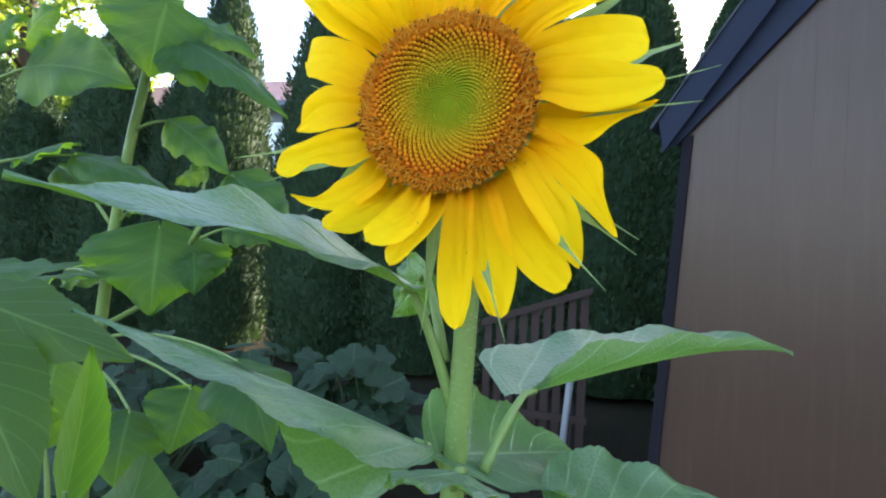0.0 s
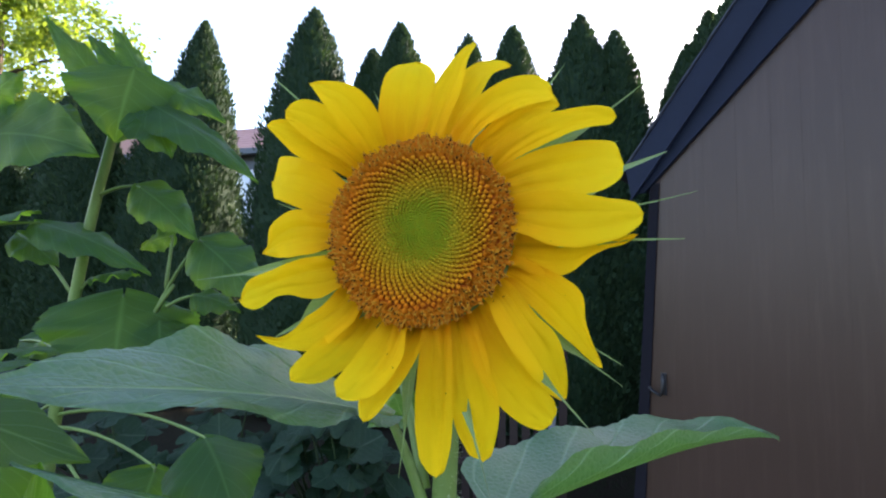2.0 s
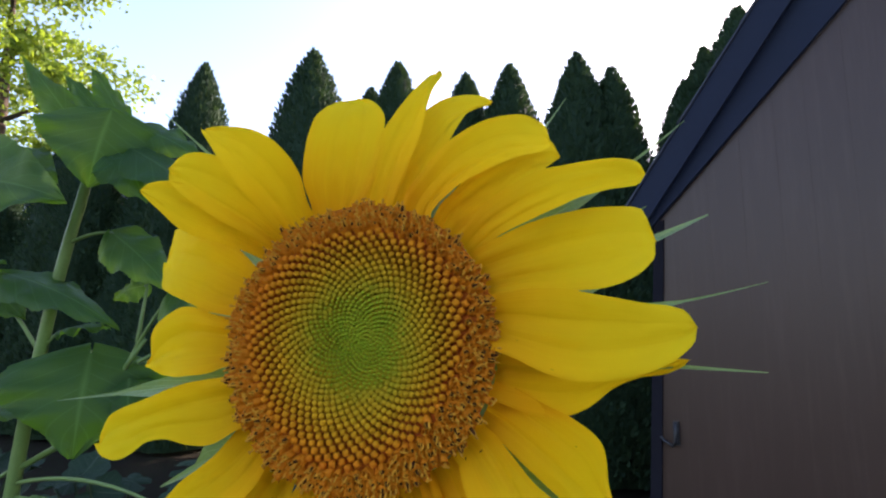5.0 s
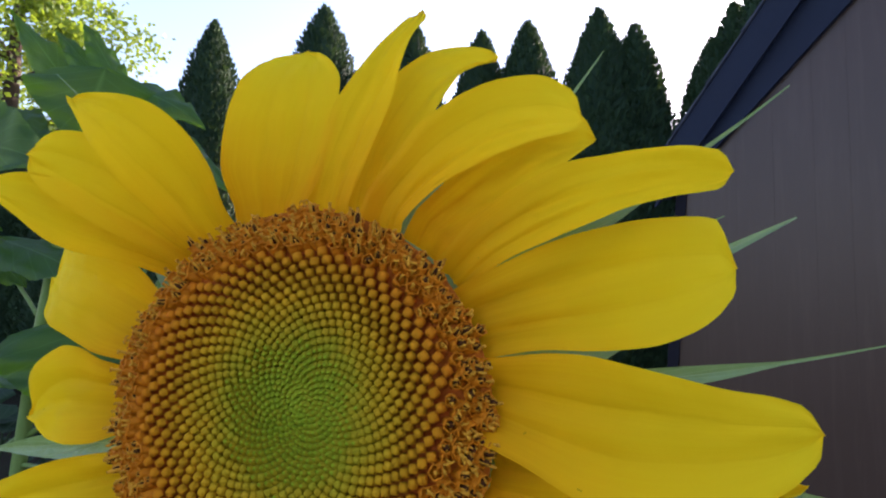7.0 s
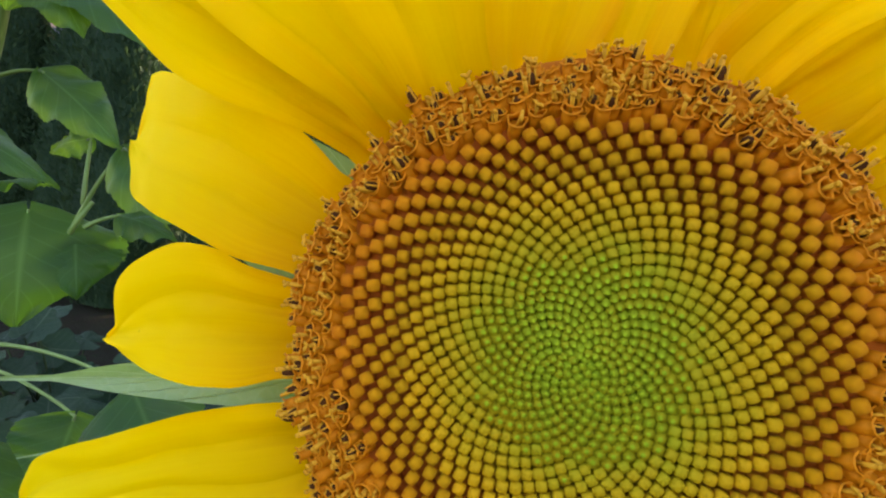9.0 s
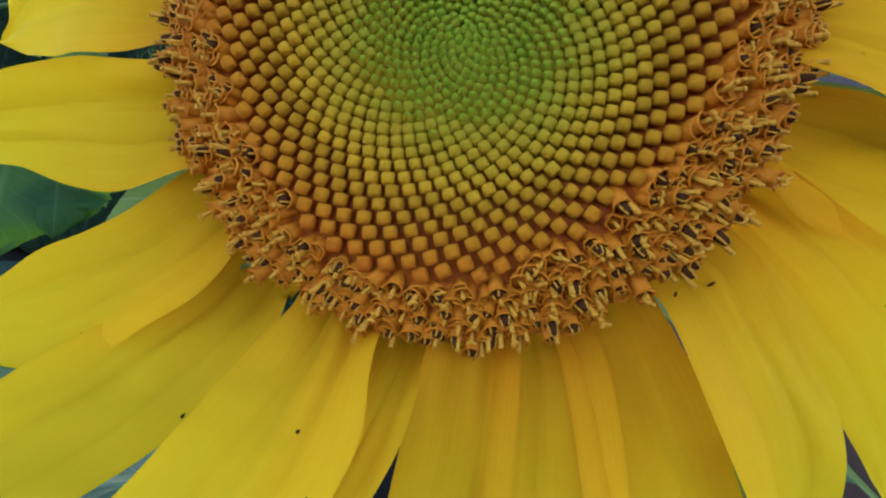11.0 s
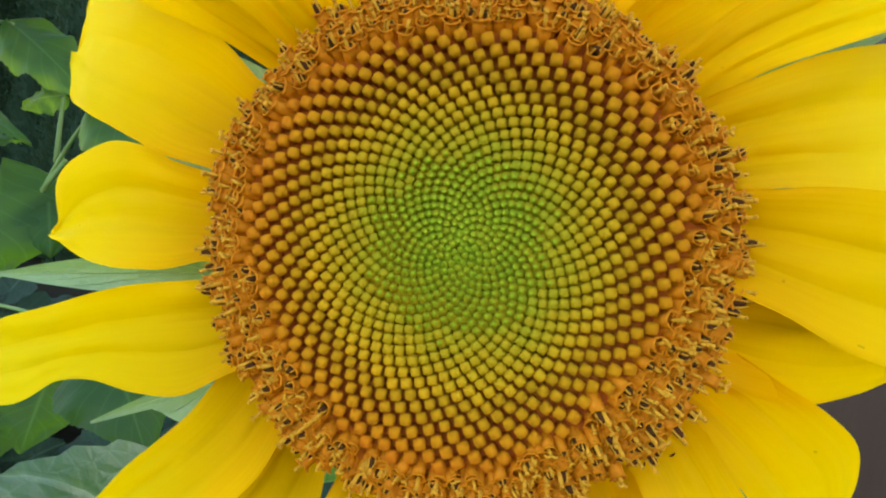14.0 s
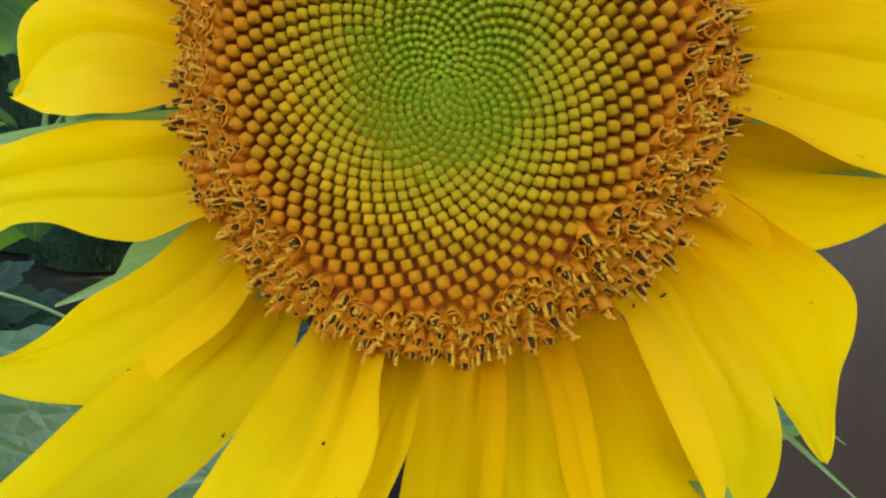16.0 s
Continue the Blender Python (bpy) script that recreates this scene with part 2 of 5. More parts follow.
class Bag:
    """Collects vertices and faces of one mesh."""

    def __init__(self):
        self.v, self.f, self.s, self.uv = [], [], [], []

    def grid(self, rows, closed=False, slot=0, uv=None):
        """rows: equally long lists of points."""
        b, n = len(self.v), len(rows[0])
        for r in rows:
            self.v.extend(tuple(p) for p in r)
        if uv:
            for r in uv:
                self.uv.extend(r)
        for i in range(len(rows) - 1):
            for j in range(n if closed else n - 1):
                k = (j + 1) % n
                self.f.append((b + i * n + j, b + i * n + k, b + (i + 1) * n + k, b + (i + 1) * n + j))
                self.s.append(slot)

    def tube(self, pts, radii, sides=8, slot=0, flat=1.0):
        pts = [Vector(p) for p in pts]
        rows = []
        ref = Vector((0.3, 0.2, 1.0))
        for i, p in enumerate(pts):
            t = (pts[min(i + 1, len(pts) - 1)] - pts[max(i - 1, 0)]).normalized()
            if abs(t.dot(ref.normalized())) > 0.97:
                ref = Vector((1.0, 0.3, 0.1))
            a = t.cross(ref).normalized()
            c = t.cross(a)
            r = radii[i] if isinstance(radii, (list, tuple)) else radii
            rows.append([p + (a * math.cos(2 * math.pi * k / sides) + c * math.sin(2 * math.pi * k / sides) * flat) * r for k in range(sides)])
        b = len(self.v)
        self.grid(rows, True, slot)
        self.f.append(tuple(range(b, b + sides))[::-1])
        self.f.append(tuple(range(len(self.v) - sides, len(self.v))))
        self.s += [slot, slot]

    def box(self, lo, hi, slot=0, bevel=0.0):
        (x0, y0, z0), (x1, y1, z1) = lo, hi
        b = len(self.v)
        self.v += [(x, y, z) for z in (z0, z1) for y in (y0, y1) for x in (x0, x1)]
        for q in ((0, 2, 3, 1), (4, 5, 7, 6), (0, 1, 5, 4), (2, 6, 7, 3), (0, 4, 6, 2), (1, 3, 7, 5)):
            self.f.append(tuple(b + k for k in q))
            self.s.append(slot)

    def prism(self, outline, y0, y1, slot=0):
        """outline: points (x, z), drawn out along y."""
        b, n = len(self.v), len(outline)
        self.v += [(x, y0, z) for x, z in outline] + [(x, y1, z) for x, z in outline]
        self.f += [tuple(range(b, b + n)), tuple(range(b + n, b + 2 * n))[::-1]]
        self.f += [(b + k, b + n + k, b + n + (k + 1) % n, b + (k + 1) % n) for k in range(n)]
        self.s += [slot] * (n + 2)

    def mesh(self, name, *mats, smooth=True):
        return mesh_from(name, self.v, self.f, self.uv or None, mats, self.s, smooth)


def bezier(a, b, c, t):
    return a * (1 - t) ** 2 + b * (2 * t * (1 - t)) + c * t ** 2


def leaf_points(base, tip, wide, up, fold=(20, 20), sag=0.0, curl=0.0, lobe=0.06, belly=0.6, wave=0.008, teeth=0.055, seed=0, rows=66, half=6, side_sag=0.0, near=1.0, far=1.0, brief=1.0, boxy=(0.85, 0.85)):
    """A sunflower leaf between base and tip: a heart that narrows to its point, its halves folded along the midrib."""
    base, tip, up = Vector(base), Vector(tip), Vector(up).normalized()
    length = (tip - base).length
    ax0 = (tip - base).normalized()
    up = (up - ax0 * up.dot(ax0)).normalized()
    lat = ax0.cross(up)
    rnd = random.Random(seed)
    ph = rnd.uniform(0, 9)
    pts, uvs = [], []
    for i in range(rows + 1):
        t = i / rows
        p = base.lerp(tip, t) + up * (sag * 4 * t * (1 - t) + curl * t ** 3) + lat * side_sag * 4 * t * (1 - t)
        t2 = min(1, t + 0.02)
        q = base.lerp(tip, t2) + up * (sag * 4 * t2 * (1 - t2) + curl * t2 ** 3) + lat * side_sag * 4 * t2 * (1 - t2)
        ax = (q - p).normalized() if t < 0.99 else ax0
        nrm = (up - ax * up.dot(ax)).normalized()
        side = ax.cross(nrm)
        row, ruv = [], []
        for j in range(-half, half + 1):
            s = j / half
            f = radians(fold[0] if s < 0 else fold[1])
            tt = min(1, t * brief) if s > 0 else t
            prof = max(0.0, math.sin(math.pi * min(1, tt ** belly))) ** boxy[0 if s < 0 else 1] * (1 - 0.25 * tt) + 0.03 * (1 - t)
            lob = lobe if isinstance(lobe, (int, float)) else lobe[0 if s < 0 else 1]
            saw = (far if s < 0 else near) * (1 + teeth * ((t * 22 + 0.3 * math.sin(t * 31 + ph)) % 1.0 - 0.5) * abs(s) ** 5)
            w = wide * prof * saw * abs(s)
            sgn = -1 if s < 0 else 1
            bend = f * (0.6 + 0.4 * abs(s))
            x = p + side * sgn * w * math.cos(bend) - nrm * w * math.sin(bend)
            x -= ax * lob * length * abs(s) ** 1.5 * (1 - t) ** 8
            nz = noise.noise(Vector((t * 5 + ph, s * 2.2, ph)))
            x += nrm * (nz * wave * abs(s) ** 0.7 + wave * 0.5 * math.sin(t * 22 + ph + sgn) * abs(s) ** 2 * prof)
            x += nrm * wave * 0.22 * abs(s) * noise.noise(Vector((t * 16 + ph, s * 7, ph * 2)))
            row.append(x)
            ruv.append((s * 0.5 + 0.5, t))
        pts.append(row)
        uvs.append(ruv)
    return pts, uvs


def leaf(parent, base, tip, wide, up, joint=None, material=None, label="", stalk=0.004, name="leaf", bow=0.25, **more):
    bag = Bag()
    pts, uvs = leaf_points(base, tip, wide, up, **more)
    bag.grid(pts, uv=uvs)
    ob = part(name, bag.mesh(name, material or LEAF), parent, label)
    if joint is not None:
        a, c = Vector(joint), Vector(base)
        mid = (a + c) / 2 + Vector((0, 0, 1)) * (c - a).length * bow * 0.5
        into = c + (Vector(tip) - c).normalized() * 0.012
        line = [bezier(a, mid, c, k / 9) for k in range(10)] + [into]
        st = Bag()
        st.tube(line, [stalk * (1.25 - 0.05 * k) for k in range(11)], 8)
        part("petiole", st.mesh("petiole", STEM), ob)
    return ob


# ---- ground, shed, trees and house ----
def ground_material():
    m = Nodes("garden_soil")
    v = m.coords("Object")
    a, b = m.noise(v, 1.4, 6.0), m.noise(v, 35.0, 4.0)
    col = m.mix(a, (0.014, 0.010, 0.008), (0.030, 0.021, 0.016))
    col = m.mix(m.ramp(b, (0.45, (0, 0, 0)), (0.7, (1, 1, 1))), col, (0.017, 0.028, 0.011))
    m.bump(b, 0.8, 0.03)
    return m.finish(col, 0.95, 0.05)


def build_ground():
    bag = Bag()
    xs = [-4000, -600, -100, -30, -12] + [-8 + 0.4 * k for k in range(31)] + [8, 30, 100, 600, 4000]
    ys = [-4000, -600, -100, -20, -6] + [-3 + 0.4 * k for k in range(31)] + [14, 30, 100, 600, 4000]
    rows = [[(x, y, 0.035 * noise.noise(Vector((x * 1.3, y * 1.3, 0))) - 0.02 if abs(x) < 9 and -4 < y < 10 else -0.02) for x in xs] for y in ys]
    bag.grid(rows)
    ob = new("ground", bag.mesh("ground", ground_material()))
    tagged(ob, "dark garden soil with low weeds", "ground", kind="structure")


build_ground()


def siding_material():
    m = Nodes("painted_siding")
    v = m.coords("Object", (1, 1, 0.06))
    grain, fine = m.noise(v, 28.0, 5.0, 0.65), m.noise(v, 140.0, 3.0)
    big = m.noise(m.coords("Object"), 2.2, 4.0)
    info = m.add("ObjectInfo")
    col = m.mix(big, (0.040, 0.0235, 0.0160), (0.062, 0.036, 0.026))
    col = m.mix(m.math('MULTIPLY', m.ramp(grain, (0.5, (0, 0, 0)), (0.75, (1, 1, 1))), 0.35), col, (0.095, 0.062, 0.049))
    col = m.mix(m.math('MULTIPLY', info.outputs["Random"], 0.3), col, (0.054, 0.029, 0.022))
    m.bump(m.math('ADD', grain, m.math('MULTIPLY', fine, 0.5)), 0.4, 0.004)
    return m.finish(col, 0.34, 0.26)


TRIM = plain("dark_trim_paint", (0.010, 0.015, 0.032), 0.7, 0.2, 40.0, 0.002, 0.3)
TRIM_SIDE = plain("dark_corner_paint", (0.013, 0.012, 0.016), 0.9, 0.08, 40.0, 0.002, 0.3)
IRON = plain("black_iron", (0.02, 0.02, 0.022), 0.45, 0.5, 120.0, 0.0006)
SHINGLE = plain("dark_roof_shingle", (0.04, 0.045, 0.06), 0.85, 0.3, 60.0, 0.004)
SIDING = siding_material()
WOOD = plain("weathered_dark_wood", (0.035, 0.022, 0.019), 0.8, 0.3, 60.0, 0.003)
GREY = plain("grey_pole", (0.20, 0.21, 0.24), 0.5, 0.4, 80.0, 0.001, 0.2)

SHED_CORNER, SHED_TURN = (0.44, 2.5, 0.0), -25
RIDGE = 1.60


def low_edge(x):
    return 1.94 + 1.035 * x


def mid_edge(x):
    return 1.982 + 1.362 * x


def high_edge(x):
    return 2.174 + 1.380 * x


def build_shed():
    """Built along its own front wall (x to the right, y inward), then turned into place."""
    shed = thing("garden_shed", (0, 0, 0), "brown painted wooden garden shed with dark blue gable boards", "shed")
    far = 2 * RIDGE
    wall = Bag()
    wall.prism([(-0.085, 0), (far + 0.085, 0), (far, 1.95), (RIDGE, low_edge(RIDGE)), (0.036, 1.975)][::-1], 0.0, 2.3)
    part("wall", wall.mesh("wall", SIDING, smooth=False), shed)
    cuts = [-0.03, 0.13, 0.265, 0.405, 0.545, 0.66, 0.803, 0.95, 1.09, 1.23, 1.37, 1.51, 1.65, 1.79, 1.93, 2.07, 2.21, 2.35, 2.49, 2.63, 2.77, 2.91, 3.05, 3.19]

    def roof_line(x):
        return low_edge(x) if x < RIDGE else low_edge(far - x)
    for k in range(len(cuts) - 1):
        p, q = cuts[k] + 0.0001, cuts[k + 1] - 0.0001
        line = [(p - (0.025 if k == 0 else 0), 0.02), (q, 0.02), (q, roof_line(q))]
        if p < RIDGE < q:
            line.append((RIDGE, roof_line(RIDGE)))
        line.append((p + (0.06 if k == 0 else 0), roof_line(p + (0.06 if k == 0 else 0))))
        n, cx = len(line), (p + q) / 2
        bag = Bag()
        bag.v += [(x, -0.0005, z) for x, z in line] + [(x + (0.0006 if x < cx else -0.0006), -0.0010, z) for x, z in line]
        bag.f += [tuple(range(n, 2 * n))] + [(j, (j + 1) % n, n + (j + 1) % n, n + j) for j in range(n)]
        bag.s = [0] * (n + 1)
        part("siding_panel", bag.mesh("siding_panel", SIDING, smooth=False), shed)
    cb = Bag()
    cb.prism([(-0.098, 0.02), (-0.045, 0.02), (0.064, 1.98), (0.020, 1.98)][::-1], -0.016, 0.03)
    part("corner_board", cb.mesh("corner_board", TRIM_SIDE, smooth=False), shed)
    for side in (0, 1):
        def at(x, z):
            return (x if side == 0 else far - x, z)
        for name, lo, hi, x0, y0, y1 in (("soffit_board", low_edge, mid_edge, -0.005, -0.030, -0.0075), ("gable_board", mid_edge, high_edge, -0.055, -0.065, -0.0305)):
            bag = Bag()
            line = [at(x0, lo(x0)), at(RIDGE, lo(RIDGE)), at(RIDGE, hi(RIDGE)), at(x0 - 0.03, hi(x0 - 0.03))]
            bag.prism(line[::-1] if side == 0 else line, y0, y1)
            part(name, bag.mesh(name, TRIM, smooth=False), shed, "dark blue-black painted board")
        lip = Bag()
        line = [at(-0.06, mid_edge(-0.06) - 0.012), at(RIDGE, mid_edge(RIDGE) - 0.012), at(RIDGE, mid_edge(RIDGE) + 0.006), at(-0.06, mid_edge(-0.06) + 0.006)]
        lip.prism(line[::-1] if side == 0 else line, -0.072, -0.0655)
        part("drip_edge", lip.mesh("drip_edge", TRIM, smooth=False), shed)
        for row in range(12):
            x0, x1 = -0.12 + row * (RIDGE + 0.12) / 12, -0.12 + (row + 1) * (RIDGE + 0.12) / 12 + 0.02
            sh = Bag()
            line = [at(x0, high_edge(x0) + 0.004), at(x1, high_edge(x1) + 0.004), at(x1, high_edge(x1) + 0.014), at(x0, high_edge(x0) + 0.024)]
            sh.prism(line[::-1] if side == 0 else line, -0.075, 2.4)
            part("roof_course", sh.mesh("roof_course", SHINGLE, smooth=False), shed)
    hx, hz, hy = 0.07, 0.99, -0.006
    lt = Bag()
    lt.tube([(hx, hy - 0.012, hz + 0.055), (hx + 0.003, hy - 0.02, hz + 0.02), (hx, hy - 0.02, hz - 0.03), (hx - 0.012, hy - 0.018, hz - 0.047), (hx - 0.05, hy - 0.014, hz - 0.03), (hx - 0.066, hy - 0.01, hz - 0.012)], [0.006, 0.009, 0.009, 0.008, 0.007, 0.006], 8)
    part("latch_handle", lt.mesh("latch_handle", IRON), shed, "black iron hook latch")
    pl = Bag()
    pl.box((hx - 0.012, hy - 0.008, hz - 0.045), (hx + 0.014, hy - 0.0005, hz + 0.06))
    part("latch_plate", pl.mesh("latch_plate", IRON, smooth=False), shed)
    shed.matrix_basis = Matrix.Translation(SHED_CORNER) @ Matrix.Rotation(radians(SHED_TURN), 4, 'Z')


build_shed()


def conifer_material():
    m = Nodes("conifer_green")
    geo = m.add("NewGeometry")
    big = m.noise(m.coords("Object"), 2.5, 3.0)
    col = m.mix(geo.outputs["Random Per Island"], (0.015, 0.035, 0.020), (0.032, 0.060, 0.026))
    col = m.mix(m.math('MULTIPLY', big, 0.5), col, (0.03, 0.06, 0.03))
    return m.finish(col, 0.75, 0.12, (0.045, 0.085, 0.018), 0.22)


CONIFER = conifer_material()
BARK = plain("bark", (0.07, 0.05, 0.038), 0.9, 0.2, 30.0, 0.01)


def conifer(tall, wide, seed, sprays=17000):
    """A narrow cone of flat upright sprays round a dark heart."""
    rnd = random.Random(seed)
    tree = thing("arborvitae", (0, 0, 0), "tall dense dark green columnar arborvitae in a hedge row", "tree", "arborvitae hedge row")
    tr = Bag()
    tr.tube([(0, 0, -0.05), (0.02, 0, tall * 0.5), (0, 0, tall * 0.93)], [0.09, 0.05, 0.01], 8)
    part("trunk", tr.mesh("trunk", BARK), tree)

    def radius(h, a):
        k = h / tall
        r = wide * (1 - k ** 2.9) ** 0.82 * (0.82 + 0.18 * min(1, k * 6))
        return r * (1 + 0.16 * noise.noise(Vector((math.cos(a) * 1.6, math.sin(a) * 1.6, h * 2.3 + seed * 7))))
    bag = Bag()
    rows = []
    for i in range(26):
        h = 0.05 + (tall - 0.15) * i / 25
        rows.append([(math.cos(2 * math.pi * j / 18) * radius(h, 2 * math.pi * j / 18) * 0.86, math.sin(2 * math.pi * j / 18) * radius(h, 2 * math.pi * j / 18) * 0.86, h) for j in range(18)])
    bag.grid(rows, True)
    for _ in range(sprays):
        h = tall * (1 - rnd.random() ** 0.75 * 0.985)
        h = min(h, tall * 0.995)
        a = rnd.uniform(0, 2 * math.pi)
        r = radius(h, a) * rnd.uniform(0.84, 1.03)
        c = Vector((math.cos(a) * r, math.sin(a) * r, h))
        outw = Vector((math.cos(a), math.sin(a), 0))
        up = (outw * rnd.uniform(0.25, 0.9) + Vector((0, 0, 1)) + Vector((rnd.gauss(0, .3), rnd.gauss(0, .3), 0))).normalized()
        sd = (outw.cross(up) * rnd.choice((-1, 1)) + outw * rnd.gauss(0, 0.8)).normalized()
        L, Wd = rnd.uniform(0.03, 0.07), rnd.uniform(0.009, 0.019)
        b = len(bag.v)
        bag.v += [tuple(c - up * L * 0.3), tuple(c + sd * Wd), tuple(c + up * L * 0.5 + sd * Wd * 0.7), tuple(c + up * L), tuple(c + up * L * 0.45 - sd * Wd * 0.8), tuple(c - sd * Wd)]
        bag.f += [(b, b + 1, b + 2, b + 4, b + 5), (b + 2, b + 3, b + 4)]
        bag.s += [0, 0]
    part("crown", bag.mesh("crown", CONIFER, smooth=False), tree)
    return tree


def plant_hedge():
    a, b, c = conifer(4.9, 0.80, 1), conifer(4.5, 0.60, 2), conifer(4.65, 0.68, 3)
    kinds = (a, b, c)
    spots = ((0, -3.12, 5.5, 1.02, 40), (1, -2.38, 5.65, 0.99, 10), (2, -1.95, 5.45, 1.0, 100), (1, -1.13, 5.5, 0.985, 200), (2, -0.62, 5.5, 0.965, 30), (2, 0.13, 5.5, 0.975, 250), (1, 0.5, 5.55, 0.965, 130),
             (0, 1.80, 5.6, 1.0, 310), (2, 1.28, 5.7, 0.90, 75), (1, 0.9, 5.9, 0.72, 20), (0, 2.5, 5.8, 1.1, 160), (2, -4.75, 5.5, 1.075, 20), (0, -5.75, 6.0, 0.85, 210), (1, -6.6, 5.6, 0.96, 300), (0, -7.2, 5.9, 0.93, 90), (2, -8.3, 5.6, 0.8, 50), (1, 3.5, 5.6, 1.1, 70), (1, 1.52, 5.9, 1.03, 100), (0, -9.4, 5.8, 0.85, 10))
    used = set()
    for k, x, y, s, turn in spots:
        m = pose(x, y, -0.02, 0, 0, turn) @ Matrix.Diagonal((1, 1, s, 1))
        if k not in used:
            used.add(k)
            kinds[k].matrix_basis = m
            kinds[k].location = m.translation
        else:
            ob = copy_thing(kinds[k], pose(x, y, -0.02, 0, 0, turn))
            ob.scale = (1, 1, s)


plant_hedge()


def broadleaf_material():
    m = Nodes("sunlit_leaf")
    geo = m.add("NewGeometry")
    col = m.mix(geo.outputs["Random Per Island"], (0.045, 0.10, 0.012), (0.11, 0.17, 0.025))
    return m.finish(col, 0.5, 0.4, (0.30, 0.42, 0.025), 0.42)


def broadleaf_tree():
    rnd = random.Random(11)
    at = Vector((-14.6, 9.5, 0))
    tree = thing("broadleaf_tree", at, "tall broadleaf tree with sunlit yellow-green leaves", "tree")
    tr, crown = Bag(), Bag()
    tr.tube([at, at + Vector((0.1, 0, 3)), at + Vector((0.0, 0.2, 7)), at + Vector((0.2, 0, 10.5))], [0.32, 0.25, 0.16, 0.04], 10)
    part("trunk", tr.mesh("trunk", BARK), tree)
    for k in range(64):
        h = rnd.uniform(3.2, 10.5)
        a = rnd.uniform(0, 2 * math.pi)
        reach = rnd.uniform(1.6, 3.7) * (1 - max(0, (h - 7) / 6))
        s = at + Vector((0.05, 0.1, h))
        e = s + Vector((math.cos(a) * reach, math.sin(a) * reach, rnd.uniform(0.2, 1.3)))
        if k < 16:
            lb = Bag()
            lb.tube([s, s.lerp(e, 0.5) + Vector((0, 0, 0.2)), e], [0.07, 0.045, 0.012], 6)
            part("limb", lb.mesh("limb", BARK), tree)
        for _ in range(5):
            c = s.lerp(e, rnd.uniform(0.45, 1.05)) + Vector((rnd.gauss(0, .35), rnd.gauss(0, .35), rnd.gauss(0, .3)))
            rad = rnd.uniform(0.3, 0.6)
            for _ in range(120):
                d = Vector((rnd.gauss(0, 1), rnd.gauss(0, 1), rnd.gauss(0, 0.8)))
                p = c + d * rad * 0.55
                u = Vector((rnd.gauss(0, 1), rnd.gauss(0, 1), rnd.gauss(-0.4, 0.6))).normalized()
                w = u.cross(Vector((rnd.gauss(0, 1), rnd.gauss(0, 1), rnd.gauss(0, 1)))).normalized()
                L = rnd.uniform(0.09, 0.17)
                b = len(crown.v)
                crown.v += [tuple(p), tuple(p + u * L * .5 + w * L * .38), tuple(p + u * L), tuple(p + u * L * .5 - w * L * .38)]
                crown.f.append((b, b + 1, b + 2, b + 3))
                crown.s.append(0)
    part("crown", crown.mesh("crown", broadleaf_material(), smooth=False), tree)


broadleaf_tree()


def build_house():
    house = thing("neighbour_house", (-8, 12, 0), "neighbouring grey house with a red tiled roof", "house")
    wallm = plain("grey_plaster", (0.12, 0.135, 0.155), 0.8, 0.3, 20.0, 0.003, 0.15)
    tile = plain("red_roof_tile", (0.46, 0.25, 0.22), 0.7, 0.3, 12.0, 0.01, 0.3)
    glass = Nodes("window_glass")
    glass = glass.finish((0.55, 0.6, 0.66), 0.15, 0.6)
    frame_m = plain("white_window_frame", (0.75, 0.75, 0.74), 0.5, 0.4, 60.0, 0.001, 0.1)
    w = Bag()
    w.box((-13, 10.0, 0), (-3.5, 14, 4.46))
    part("wall", w.mesh("wall", wallm, smooth=False), house)
    gutter = Bag()
    gutter.box((-13.4, 9.66, 4.40), (-3.1, 9.78, 4.52))
    part("gutter", gutter.mesh("gutter", wallm, smooth=False), house)
    rows = 9
    r = Bag()
    for k in range(rows):
        y0, z0 = 9.7 + k * 0.16, 4.50 + k * 0.105
        course = Bag()
        course.grid([[(-13.4, y0, z0), (-3.1, y0, z0)], [(-13.4, y0, z0 + 0.03), (-3.1, y0, z0 + 0.03)], [(-13.4, y0 + 0.18, z0 + 0.13), (-3.1, y0 + 0.18, z0 + 0.13)]])
        part("tile_course", course.mesh("tile_course", tile, smooth=False), house)
    r.grid([[(-13.4, 11.14, 5.47), (-3.1, 11.14, 5.47)], [(-13.4, 14.3, 4.46), (-3.1, 14.3, 4.46)]])
    part("roof", r.mesh("roof", tile, smooth=False), house, "red tiled roof")
    for x in (-11.2, -9.4, -7.62, -5.2):
        fr, pn = Bag(), Bag()
        for lo, hi in (((x, 9.95, 3.0), (x + 0.07, 10.0, 4.1)), ((x + 0.65, 9.95, 3.0), (x + 0.72, 10.0, 4.1)), ((x + 0.07, 9.95, 4.03), (x + 0.65, 10.0, 4.1)), ((x + 0.07, 9.95, 3.0), (x + 0.65, 10.0, 3.07))):
            fr.box(lo, hi)
        win = part("window", fr.mesh("window", frame_m, smooth=False), house, "white framed window")
        pn.box((x + 0.07, 9.97, 3.07), (x + 0.65, 9.985, 4.03))
        part("pane", pn.mesh("pane", glass, smooth=False), win)


build_house()


# ---- the sunflower head ----
HEAD = Matrix(((0.99989, -0.01466, 0.0, 0.0), (0.00134, 0.09169, -0.99579, 0.0), (0.0146, 0.99568, 0.0917, 1.45), (0, 0, 0, 1)))


def head(u, v, n):
    return HEAD @ Vector((u, v, n))


sunflower = thing("sunflower", (-0.02, 0.09, 0), "large yellow sunflower in full bloom on a green hairy stem", "sunflower")

